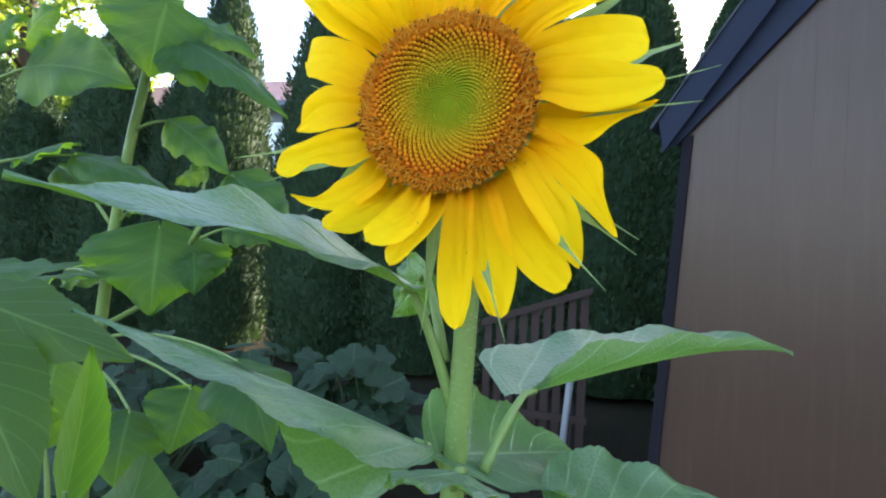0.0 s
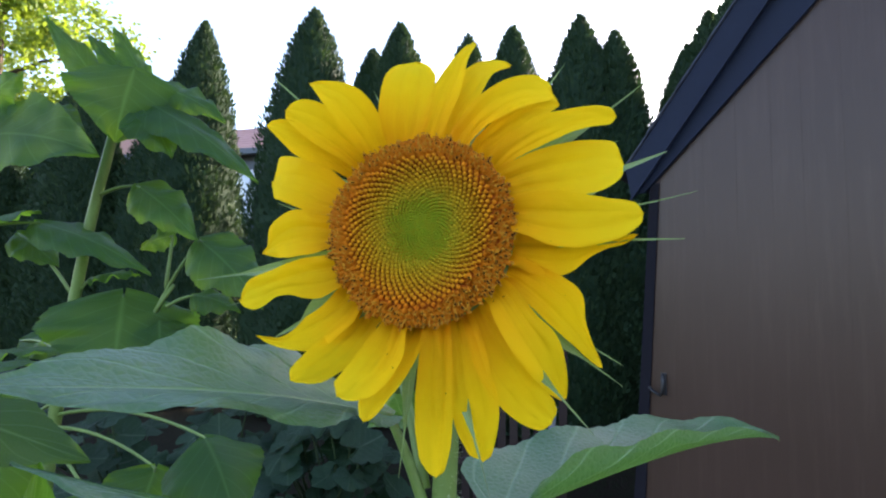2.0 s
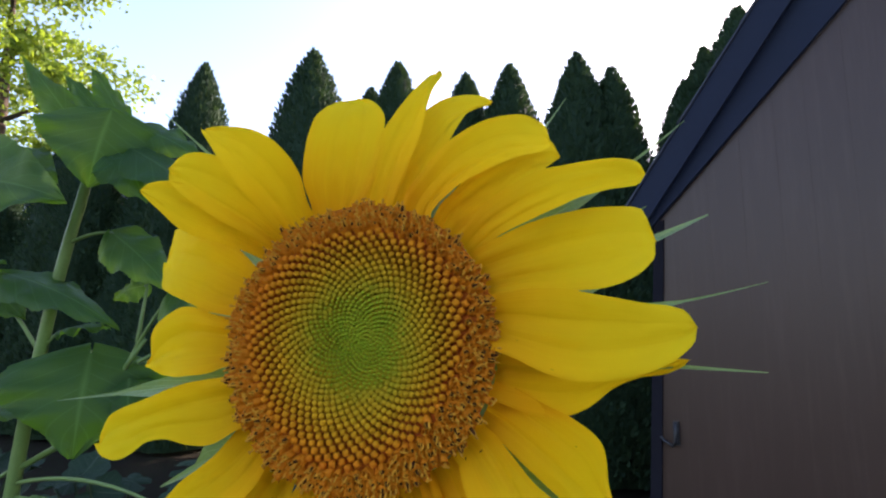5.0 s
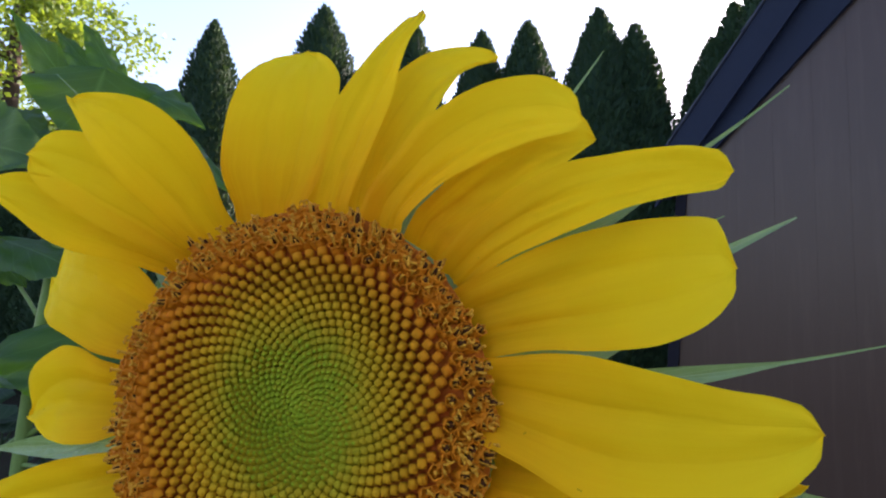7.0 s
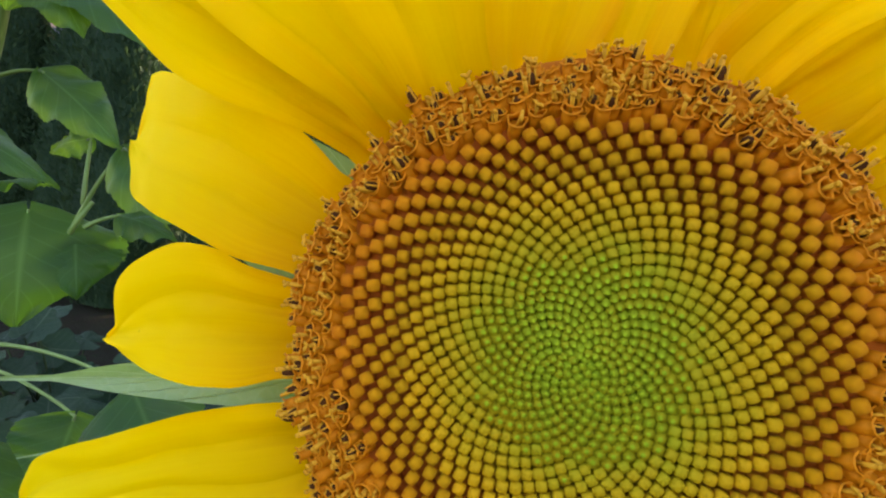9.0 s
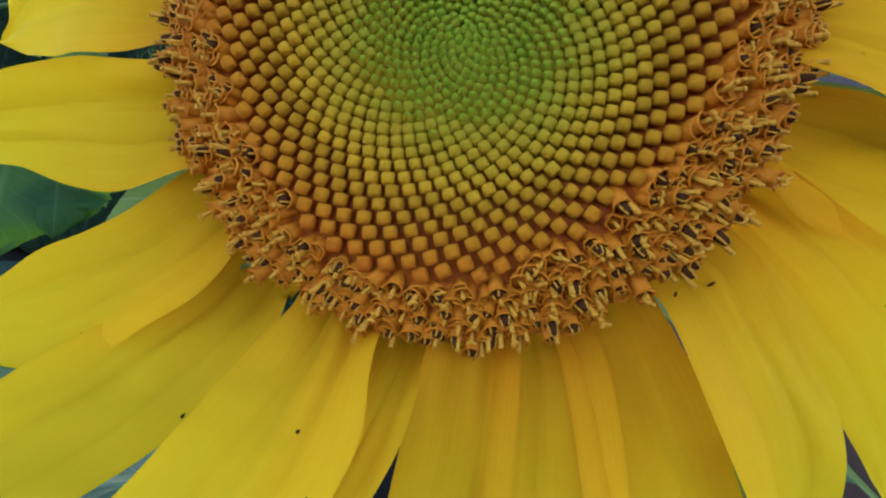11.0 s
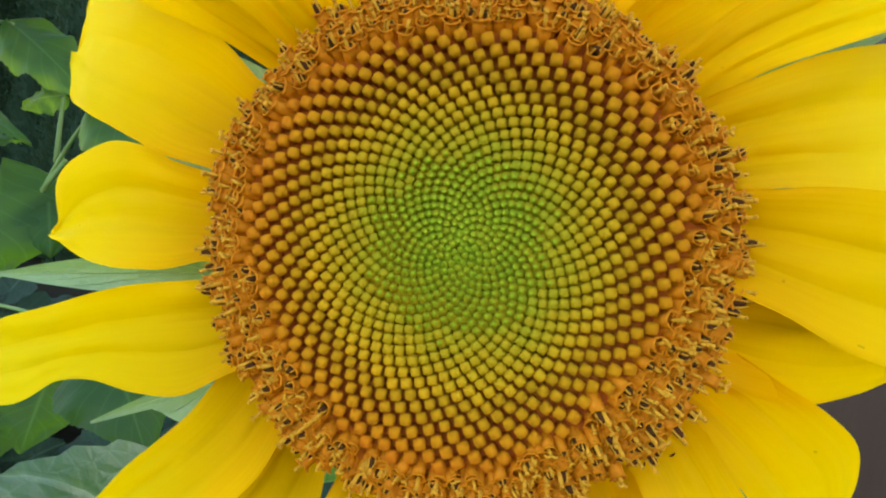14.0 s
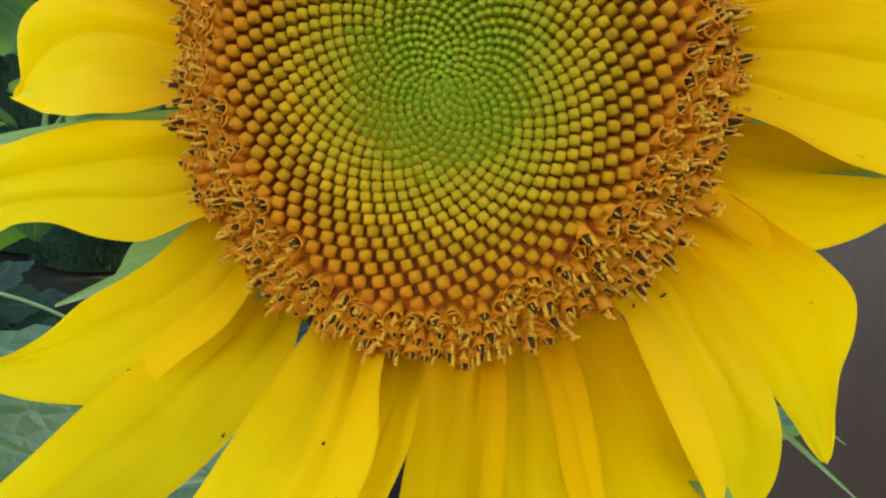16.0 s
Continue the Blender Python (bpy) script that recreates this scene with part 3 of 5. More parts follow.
# back of the head: a shallow green cup that carries the disc
bag = Bag()
prof = ((0.0005, -0.052), (0.012, -0.050), (0.03, -0.040), (0.05, -0.026), (0.059, -0.016), (0.0605, -0.010), (0.057, -0.0065))
bag.grid([[head(r * math.cos(2 * math.pi * k / 40), r * math.sin(2 * math.pi * k / 40), n) for k in range(40)] for r, n in prof], True)
flower = part("flower_head", bag.mesh("flower_head", BRACT), sunflower, "round flower head with a green and golden disc")


def dish(r):
    """Height of the disc: sunk a little in the middle, falling off at the rim."""
    k = r / 0.0615
    return -0.0035 + 0.0065 * min(1, k / 0.72) ** 2 - 0.010 * max(0, k - 0.74) ** 1.0


bag = Bag()
bag.grid([[head(r * math.cos(2 * math.pi * k / 64), r * math.sin(2 * math.pi * k / 64), dish(r) - 0.0012) for k in range(64)] for r in (0.0003, 0.006, 0.014, 0.022, 0.03, 0.038, 0.046, 0.052, 0.057, 0.0602)], True)
part("disc", bag.mesh("disc", DISC), flower, "seed disc, green in the middle and brown outward")


STATIONS = (0.0, 0.15, 0.30, 0.45, 0.60, 0.75, 0.87, 0.95)


def half_width(widths, t):
    """Half a petal's width at t along it, from its widths in millimetres at the stations; rounded off at the tip."""
    if t >= STATIONS[-1]:
        return 0.001 * widths[-1] * math.sqrt(max(0.0, (1 - t) / (1 - STATIONS[-1])))
    k = max(i for i in range(len(STATIONS) - 1) if STATIONS[i] <= t)
    h = STATIONS[k + 1] - STATIONS[k]
    x = (t - STATIONS[k]) / h

    def slope(i):
        lo, hi = max(0, i - 1), min(len(STATIONS) - 1, i + 1)
        return (widths[hi] - widths[lo]) / (STATIONS[hi] - STATIONS[lo])
    y = (1 + 2 * x) * (1 - x) ** 2 * widths[k] + x * (1 - x) ** 2 * h * slope(k) + x * x * (3 - 2 * x) * widths[k + 1] + x * x * (x - 1) * h * slope(k + 1)
    return 0.001 * max(0.5, y)


def ray_petal(az, reach, tip, bend, upper, lower, arch=0.01, layer=0.0, cup=0.5, roll=0.0, seed=0):
    """One ray petal: it leaves the rim at angle az, bends once and ends at tip (in the head's own axes).
    upper, lower: its half widths anticlockwise and clockwise of its midline. roll: how much it tips about that line."""
    rnd = random.Random(seed * 13 + 5)
    ca, sa = math.cos(radians(az)), math.sin(radians(az))
    p0 = Vector((reach * ca, reach * sa, -0.003 - 1.6 * layer))
    p2 = Vector(tip)
    flat = Vector((p2.x - p0.x, p2.y - p0.y, 0))
    d = flat.normalized()
    p1 = p0 + flat * bend[0] + Vector((d.y, -d.x, 0)) * bend[1] * 0.001
    p1.z = (p0.z + p2.z) / 2 + arch
    heel = Vector(((reach - 0.011) * ca, (reach - 0.011) * sa, -0.0065 - 1.6 * layer))
    wide = 0.001 * (max(upper) + max(lower))
    rows, uvs = [], []
    nr, nc = 40, 12
    ph = [rnd.uniform(0, 6.28) for _ in range(6)]
    folds = (rnd.uniform(-0.48, -0.25), rnd.uniform(0.22, 0.46), rnd.uniform(-0.1, 0.12))
    strong = (rnd.uniform(0.4, 1.2), rnd.uniform(0.4, 1.2), rnd.uniform(0.0, 0.4))
    for i in range(-3, nr + 1):
        t = max(0.0, i / nr)
        if i < 0:
            p, tg = p0.lerp(heel, -i / 3), (p0 - heel).normalized()
        else:
            p = bezier(p0, p1, p2, t)
            tg = (bezier(p0, p1, p2, min(1, t + 0.03)) - bezier(p0, p1, p2, max(0, t - 0.03))).normalized()
        sd = -tg.cross(Vector((0, 0, 1))).normalized()
        nm = tg.cross(sd)
        fade = (1 - t) ** 0.8
        row, ruv = [], []
        for j in range(-nc, nc + 1):
            s = j / nc
            edge = 1 + 0.025 * noise.noise(Vector((t * 5, ph[1] + (3 if s > 0 else 0), 0)))
            w = half_width(upper if s > 0 else lower, t) * edge * (1 + 0.12 * min(0, i) / 3)
            full = min(1.0, w / (wide * 0.35))
            line = s + 0.10 * math.sin(ph[2] + 2.2 * t) * (1 - s * s)
            valley = sum(g * math.exp(-((line - f * (1 - 0.35 * t)) / 0.16) ** 2) for f, g in zip(folds, strong))
            relief = -0.0023 * valley * fade * wide / 0.03 + 0.00018 * math.cos(s * 15 + ph[3]) * fade
            trough = cup * wide * 0.20 * (s * s - 0.3) * (1 - 0.7 * t)
            wob = 0.0030 * noise.noise(Vector((t * 2.2 + ph[0], s * 1.1, ph[1]))) * t + 0.0011 * noise.noise(Vector((t * 7 + ph[4], s * 2.5, ph[5])))
            q = p + sd * s * w + nm * (relief * full + trough * full + wob + roll * s * w * math.sin(math.pi * t ** 0.7))
            row.append(HEAD @ q)
            ruv.append((s * 0.5 + 0.5, t))
        rows.append(row[::-1])
        uvs.append(ruv[::-1])
    bg = Bag()
    bg.grid(rows, uv=uvs)
    return part("ray_petal", bg.mesh("ray_petal", PETAL), flower)


# round the rim, anticlockwise from the one that points right
ray_petal(7.3, 0.0599, (0.1331, 0.0045, 0.0025), (0.52, 8.5), (11.0, 15.0, 16.6, 15.7, 13.8, 11.3, 9.4, 7.1), (11.0, 12.3, 16.0, 17.0, 16.0, 13.1, 9.8, 6.1), arch=0.008, layer=-0.002, seed=1)
ray_petal(27.3, 0.0619, (0.1258, 0.0458, -0.0340), (0.59, -1.7), (11.0, 13.7, 16.4, 17.2, 17.5, 17.2, 16.6, 15.2), (11.0, 12.0, 15.2, 16.9, 17.5, 15.6, 12.1, 8.2), arch=0.009, layer=0.001, seed=2)
ray_petal(40.7, 0.0672, (0.1207, 0.0676, -0.0060), (0.51, -12.9), (8.1, 10.2, 10.9, 11.2, 9.6, 8.0, 7.0, 5.7), (5.4, 5.9, 7.2, 7.5, 6.8, 6.1, 5.4, 4.4), arch=0.006, layer=0.002, seed=3)
ray_petal(56.3, 0.0681, (0.0866, 0.0841, -0.0196), (0.56, -6.8), (6.7, 7.3, 8.2, 8.0, 8.5, 8.7, 8.5, 8.6), (10.0, 12.5, 13.0, 12.5, 10.0, 6.2, 3.7, 1.9), arch=0.006, layer=0.005, seed=4)
ray_petal(66.4, 0.0661, (0.0831, 0.0878, -0.0120), (0.56, -14.8), (9.7, 9.7, 11.5, 12.2, 12.9, 13.5, 12.6, 9.3), (6.6, 7.1, 8.4, 9.1, 9.0, 7.8, 6.1, 4.4), arch=0.014, layer=0.001, seed=5)
ray_petal(75.5, 0.0668, (0.0520, 0.1279, -0.0416), (0.59, -16.4), (9.3, 9.3, 9.5, 10.0, 12.9, 11.5, 8.5, 5.0), (7.0, 9.2, 10.5, 9.8, 6.8, 3.2, 1.8, 1.0), arch=0.014, layer=0.004, seed=6)
ray_petal(86.8, 0.0653, (0.0288, 0.1361, -0.0210), (0.52, -1.9), (7.4, 6.7, 8.2, 8.8, 7.5, 6.5, 5.2, 4.0), (9.0, 10.0, 10.5, 10.0, 7.6, 4.8, 3.9, 3.4), arch=0.012, layer=0.002, seed=7)
ray_petal(104.4, 0.0640, (-0.0098, 0.1208, -0.0115), (0.62, 1.4), (12.0, 15.9, 16.8, 17.2, 17.1, 16.8, 15.1, 13.3), (12.0, 16.1, 17.4, 18.0, 17.1, 16.1, 10.9, 5.9), arch=0.01, layer=0.001, roll=0.25, seed=8)
ray_petal(122.3, 0.0583, (-0.0692, 0.0922, 0.0266), (0.50, 14.4), (8.4, 10.1, 11.7, 11.5, 10.2, 7.8, 4.9, 2.5), (10.4, 10.4, 14.2, 14.5, 12.4, 8.0, 4.3, 1.9), arch=0.016, layer=0.0, seed=9)
ray_petal(132.1, 0.0640, (-0.0879, 0.0760, 0.0209), (0.57, 8.3), (8.2, 8.3, 10.2, 11.4, 11.1, 9.5, 7.4, 5.4), (10.1, 10.1, 10.1, 13.5, 14.0, 12.7, 10.1, 6.1), arch=0.012, layer=0.004, seed=10)
ray_petal(139.7, 0.0718, (-0.0979, 0.0653, 0.0252), (0.54, 0.5), (6.8, 6.8, 7.9, 9.4, 9.1, 6.0, 3.4, 1.7), (7.6, 7.6, 7.1, 9.2, 10.6, 10.2, 7.9, 4.9), arch=0.008, layer=0.007, seed=11)
ray_petal(159.0, 0.0656, (-0.1167, 0.0413, -0.0150), (0.68, 5.5), (13.0, 16.2, 16.3, 16.0, 15.4, 14.2, 9.7, 5.5), (13.0, 16.5, 17.1, 17.5, 17.4, 17.8, 18.3, 17.3), arch=0.01, layer=0.003, seed=12)
ray_petal(-179.3, 0.0632, (-0.1204, -0.0110, -0.0177), (0.56, 8.6), (10.9, 14.4, 15.2, 15.0, 13.5, 10.8, 6.9, 3.6), (11.0, 12.6, 16.4, 17.3, 14.7, 8.9, 1.8, 0.8), arch=0.01, layer=0.001, seed=13)
ray_petal(-154.2, 0.0617, (-0.1205, -0.0461, 0.0040), (0.55, 4.7), (11.6, 15.8, 14.1, 9.4, 8.3, 11.1, 10.8, 7.2), (11.6, 12.0, 12.2, 11.0, 10.0, 9.7, 8.6, 5.0), arch=0.006, layer=0.0, seed=14)
ray_petal(-137.0, 0.0650, (-0.0918, -0.0691, 0.0270), (0.58, -21.2), (10.1, 13.0, 13.0, 14.0, 9.5, 5.5, 3.3, 1.3), (10.9, 9.4, 9.4, 8.2, 4.2, 0.8, 0.8, 0.8), arch=0.008, layer=0.003, seed=15)
ray_petal(-123.4, 0.0707, (-0.0563, -0.0931, 0.0450), (0.63, -7.1), (10.0, 13.0, 13.0, 12.5, 11.5, 10.0, 7.2, 3.8), (9.4, 12.0, 13.0, 13.0, 12.0, 9.5, 7.7, 5.7), arch=0.0, layer=0.006, seed=16)
ray_petal(-103.3, 0.0624, (-0.0276, -0.0996, 0.0455), (0.61, -10.9), (9.5, 10.3, 13.1, 13.2, 12.8, 11.9, 8.6, 4.9), (9.0, 12.0, 12.5, 12.0, 11.0, 10.0, 8.5, 7.5), arch=0.004, layer=0.0, seed=17)
ray_petal(-93.3, 0.0623, (-0.0148, -0.1127, 0.0390), (0.54, -2.4), (7.9, 8.8, 9.8, 9.1, 8.0, 6.3, 5.0, 3.1), (7.9, 8.2, 8.2, 8.1, 8.0, 8.0, 7.8, 4.6), arch=0.002, layer=0.005, seed=18)
ray_petal(-78.6, 0.0653, (0.0137, -0.1484, -0.0077), (0.53, 0.5), (9.1, 10.4, 11.4, 11.7, 11.1, 10.0, 7.7, 5.3), (9.1, 10.1, 11.1, 11.8, 12.0, 10.9, 9.5, 6.0), arch=0.006, layer=0.001, seed=19)
ray_petal(-66.0, 0.0691, (0.0391, -0.1396, -0.0206), (0.54, -3.0), (10.3, 12.0, 13.0, 14.0, 14.3, 11.6, 8.6, 6.0), (9.9, 10.2, 12.0, 13.6, 13.7, 12.4, 9.5, 7.5), arch=0.012, layer=0.003, seed=20)
ray_petal(-56.4, 0.0686, (0.0794, -0.1176, -0.0354), (0.56, 8.7), (12.0, 15.5, 16.5, 16.0, 15.0, 13.0, 12.3, 9.1), (9.6, 10.6, 13.0, 13.3, 13.3, 12.1, 10.1, 7.8), arch=0.02, layer=0.004, roll=-0.3, seed=21)
ray_petal(-38.6, 0.0667, (0.0867, -0.1040, -0.0390), (0.53, -7.1), (9.1, 9.1, 9.9, 12.7, 12.6, 9.5, 5.9, 3.5), (9.4, 11.7, 13.0, 12.3, 11.0, 8.5, 5.9, 3.1), arch=0.026, layer=0.001, roll=-0.7, seed=22)
ray_petal(-24.6, 0.0663, (0.1102, -0.0826, -0.0403), (0.52, -12.7), (11.0, 12.0, 14.5, 14.6, 6.3, 2.2, 1.2, 0.8), (8.5, 11.0, 12.2, 12.4, 11.0, 8.6, 5.9, 3.2), arch=0.012, layer=0.006, seed=23)
ray_petal(-12.1, 0.0636, (0.1305, -0.0066, -0.0010), (0.49, 8.1), (10.0, 11.0, 10.0, 8.0, 6.3, 4.9, 3.1, 1.6), (11.0, 13.4, 14.6, 11.0, 4.4, 1.9, 2.6, 1.8), arch=-0.018, layer=0.002, roll=0.3, seed=24)


def bract(az, tip, wide=0.016, seed=0, bow=0.0):
    ca, sa = math.cos(radians(az)), math.sin(radians(az))
    p0 = Vector((0.056 * ca, 0.056 * sa, -0.018))
    p2 = Vector(tip)
    p1 = p0.lerp(p2, 0.5) + Vector((0, 0, -0.008)) + Vector((-sa, ca, 0)) * bow
    rows, uvs = [], []
    for i in range(25):
        t = i / 24
        p = bezier(p0, p1, p2, t)
        tg = (bezier(p0, p1, p2, min(1, t + 0.03)) - bezier(p0, p1, p2, max(0, t - 0.03))).normalized()
        sd = tg.cross(Vector((0, 0, 1))).normalized()
        nm = sd.cross(tg)
        w = wide * 0.5 * max(0.10, (1 - t / 0.72) ** 0.8 * (0.75 + t) if t < 0.72 else 0.0) * (1 - 0.8 * max(0, t - 0.72) / 0.28)
        rows.append([HEAD @ (p + sd * s * w + nm * (abs(s) * w * 0.4)) for s in (-1, -0.5, 0, 0.5, 1)])
        uvs.append([(s * 0.5 + 0.5, t) for s in (-1, -0.5, 0, 0.5, 1)])
    bg = Bag()
    bg.grid(rows, uv=uvs)
    part("bract", bg.mesh("bract", BRACT), flower, "slender green pointed bract")


bract(128, (-0.1260, 0.1250, -0.010))
bract(50, (0.0901, 0.1271, -0.044))
bract(40, (0.1410, 0.0985, -0.024), bow=-0.006)
bract(29, (0.1232, 0.0615, -0.03))
bract(16, (0.1620, 0.0740, -0.090), 0.040)
bract(8, (0.1687, 0.0265, -0.0325), 0.011, bow=-0.005)
bract(-4, (0.1530, -0.0110, 0.006))
bract(-38, (0.1245, -0.0819, -0.056))
bract(-41, (0.1225, -0.0939, -0.0413))
bract(-53, (0.1040, -0.1190, -0.010))
bract(-165, (-0.1770, -0.0300, -0.021), 0.018)
bract(-158, (-0.1494, -0.0489, -0.022))
bract(-80, (0.048, -0.153, 0.005), 0.014)
bract(-97, (-0.0143, -0.1546, -0.0232), 0.014)
bract(-128, (-0.068, -0.090, -0.035), 0.030)
bract(-137, (-0.1124, -0.0696, -0.0295), 0.044, bow=-0.003)
bract(175, (-0.118, 0.028, -0.026))
bract(108, (-0.048, 0.112, -0.03))
bract(66, (0.043, 0.118, -0.045))
bract(90, (0.0, 0.105, -0.04))
bract(150, (-0.105, 0.06, -0.035))
bract(-62, (0.06, -0.10, -0.04), 0.022)
bract(-100, (-0.01, -0.10, -0.05), 0.022)

# florets in a golden-angle spiral
GOLD = math.pi * (3 - math.sqrt(5))
R_DISC = 0.0635


def bud_mesh(k):
    """A closed floret: a soft four-sided knob on a short tube. k: 0 slim and pointed, 1 broad."""
    bg = Bag()
    rows = []
    lean = 0.42 * (1 - k)
    profile = ((0.38, -0.3, 0.6), (0.42, 0.10, 0.9), (0.455, 0.46, 1.0), (0.44, 0.70, 1.0), (0.36, 0.88, 0.8), (0.19, 0.98, 0.4)) if k > 0.4 else ((0.46, -0.2, 0.3), (0.53, 0.20, 0.6), (0.50, 0.50, 0.5), (0.38, 0.78, 0.3), (0.20, 1.02, 0.1), (0.06, 1.22, 0.0))
    for r, z, square in profile:
        row = []
        for j in range(12):
            a = 2 * math.pi * j / 12 + math.pi / 4
            c, s = math.cos(a), math.sin(a)
            q = (abs(c) ** 6 + abs(s) ** 6) ** (-1 / 6)
            q = 1 + (q - 1) * square
            row.append((r * q * c, r * q * s + lean * max(0, z) ** 2 * 0.6, z))
        rows.append(row)
    bg.grid(rows, True)
    bg.s[:24 if k > 0.4 else 0] = [1] * (24 if k > 0.4 else 0)
    bg.f.append(tuple(range(len(bg.v) - 12, len(bg.v))))
    bg.s.append(0)
    if k < 0.4:
        bg.s[48:] = [2] * (len(bg.s) - 48)
    return bg


def open_floret(seed, bare=False):
    """An opened floret: a tube with five recurved lobes, a brown anther column, a golden style that forks into two curls."""
    rnd = random.Random(seed)
    bg = Bag()
    rows = []
    for r, z in ((0.0013, -0.003), (0.0015, 0.0004), (0.0015, 0.0018), (0.0016, 0.0027), (0.0019, 0.0031), (0.0021, 0.0028)):
        row = []
        for j in range(10):
            a, out = 2 * math.pi * j / 10, j % 2 and z > 0.002
            k = (1.0 if out else 0.80) if z > 0.002 else 1.0
            row.append((r * math.cos(a) * k, r * math.sin(a) * k, z + (0.0004 if out and r < 0.0025 else 0)))
        rows.append(row)
    bg.grid(rows, True, 1)
    bg.f.append(tuple(range(20, 30)))
    bg.s.append(1)
    if bare:
        return bg
    h = rnd.uniform(0.0036, 0.0054)
    lean = rnd.uniform(-0.0007, 0.0007)
    stage = seed % 5
    if stage in (0, 2):
        # still in its brown anther column
        top = h * (0.95 if stage else 0.75)
        bg.tube([(0, 0, 0.0012), (lean * .4, 0.0001, top * 0.6), (lean * .8, 0.0002, top * 0.9), (lean, 0.0002, top)], [0.0006, 0.00090, 0.00080, 0.0004], 7, 2)
        for j in range(3):
            a = 2.09 * j + seed
            bg.tube([(0.0010 * math.cos(a), 0.0010 * math.sin(a), 0.0015), (lean * .6 + 0.0010 * math.cos(a), 0.0010 * math.sin(a), top * 0.7), (lean + 0.0006 * math.cos(a), 0.0006 * math.sin(a), top * 1.08)], [0.00026, 0.00024, 0.00016], 5, 0)
    if stage != 0:
        # the style stands out and forks
        tall = h * (1.25 if stage == 4 else 1.1 if stage == 2 else 1.0)
        side = 0.0009 if stage == 2 else 0.0
        bg.tube([(side, 0, 0.001), (side + lean * .5, 0.0002, tall * 0.6), (side + lean, 0.0003, tall)], [0.00040, 0.00040, 0.00046], 6, 0)
        curl = rnd.uniform(0.0005, 0.0009)
        turn = rnd.uniform(0, 3.1)
        arc = {3: [(0.0, 0.0), (0.35, 0.75), (1.05, 1.05), (1.75, 0.70), (1.95, 0.0)], 1: [(0.0, 0.0), (0.3, 0.6), (0.8, 1.0), (1.2, 0.8)]}.get(stage, [(0.0, 0.0), (0.15, 0.6), (0.35, 1.0)])
        for sgn in (-1, 1):
            a = turn + rnd.uniform(-0.4, 0.4)
            c, q = math.cos(a) * sgn, math.sin(a) * sgn
            bg.tube([(side + lean + c * curl * u, 0.0003 + q * curl * u, tall + curl * w) for u, w in arc], [0.00042, 0.00040, 0.00036, 0.00030, 0.00022][:len(arc)], 6, 0)
    return bg


def spun(at, axis, x, y, sx, sz):
    return HEAD @ Matrix(((x.x * sx, y.x * sx, axis.x * sz, at.x), (x.y * sx, y.y * sx, axis.y * sz, at.y), (x.z * sx, y.z * sx, axis.z * sz, at.z), (0, 0, 0, 1)))


def rim(a):
    """How far the florets reach at angle a."""
    return 0.0590 + 0.0016 * math.sin(a) ** 2 - 0.0022 * max(0.0, math.sin(a)) ** 2 + 0.0006 * math.sin(9 * a) + 0.0005 * math.sin(17 * a + 1)


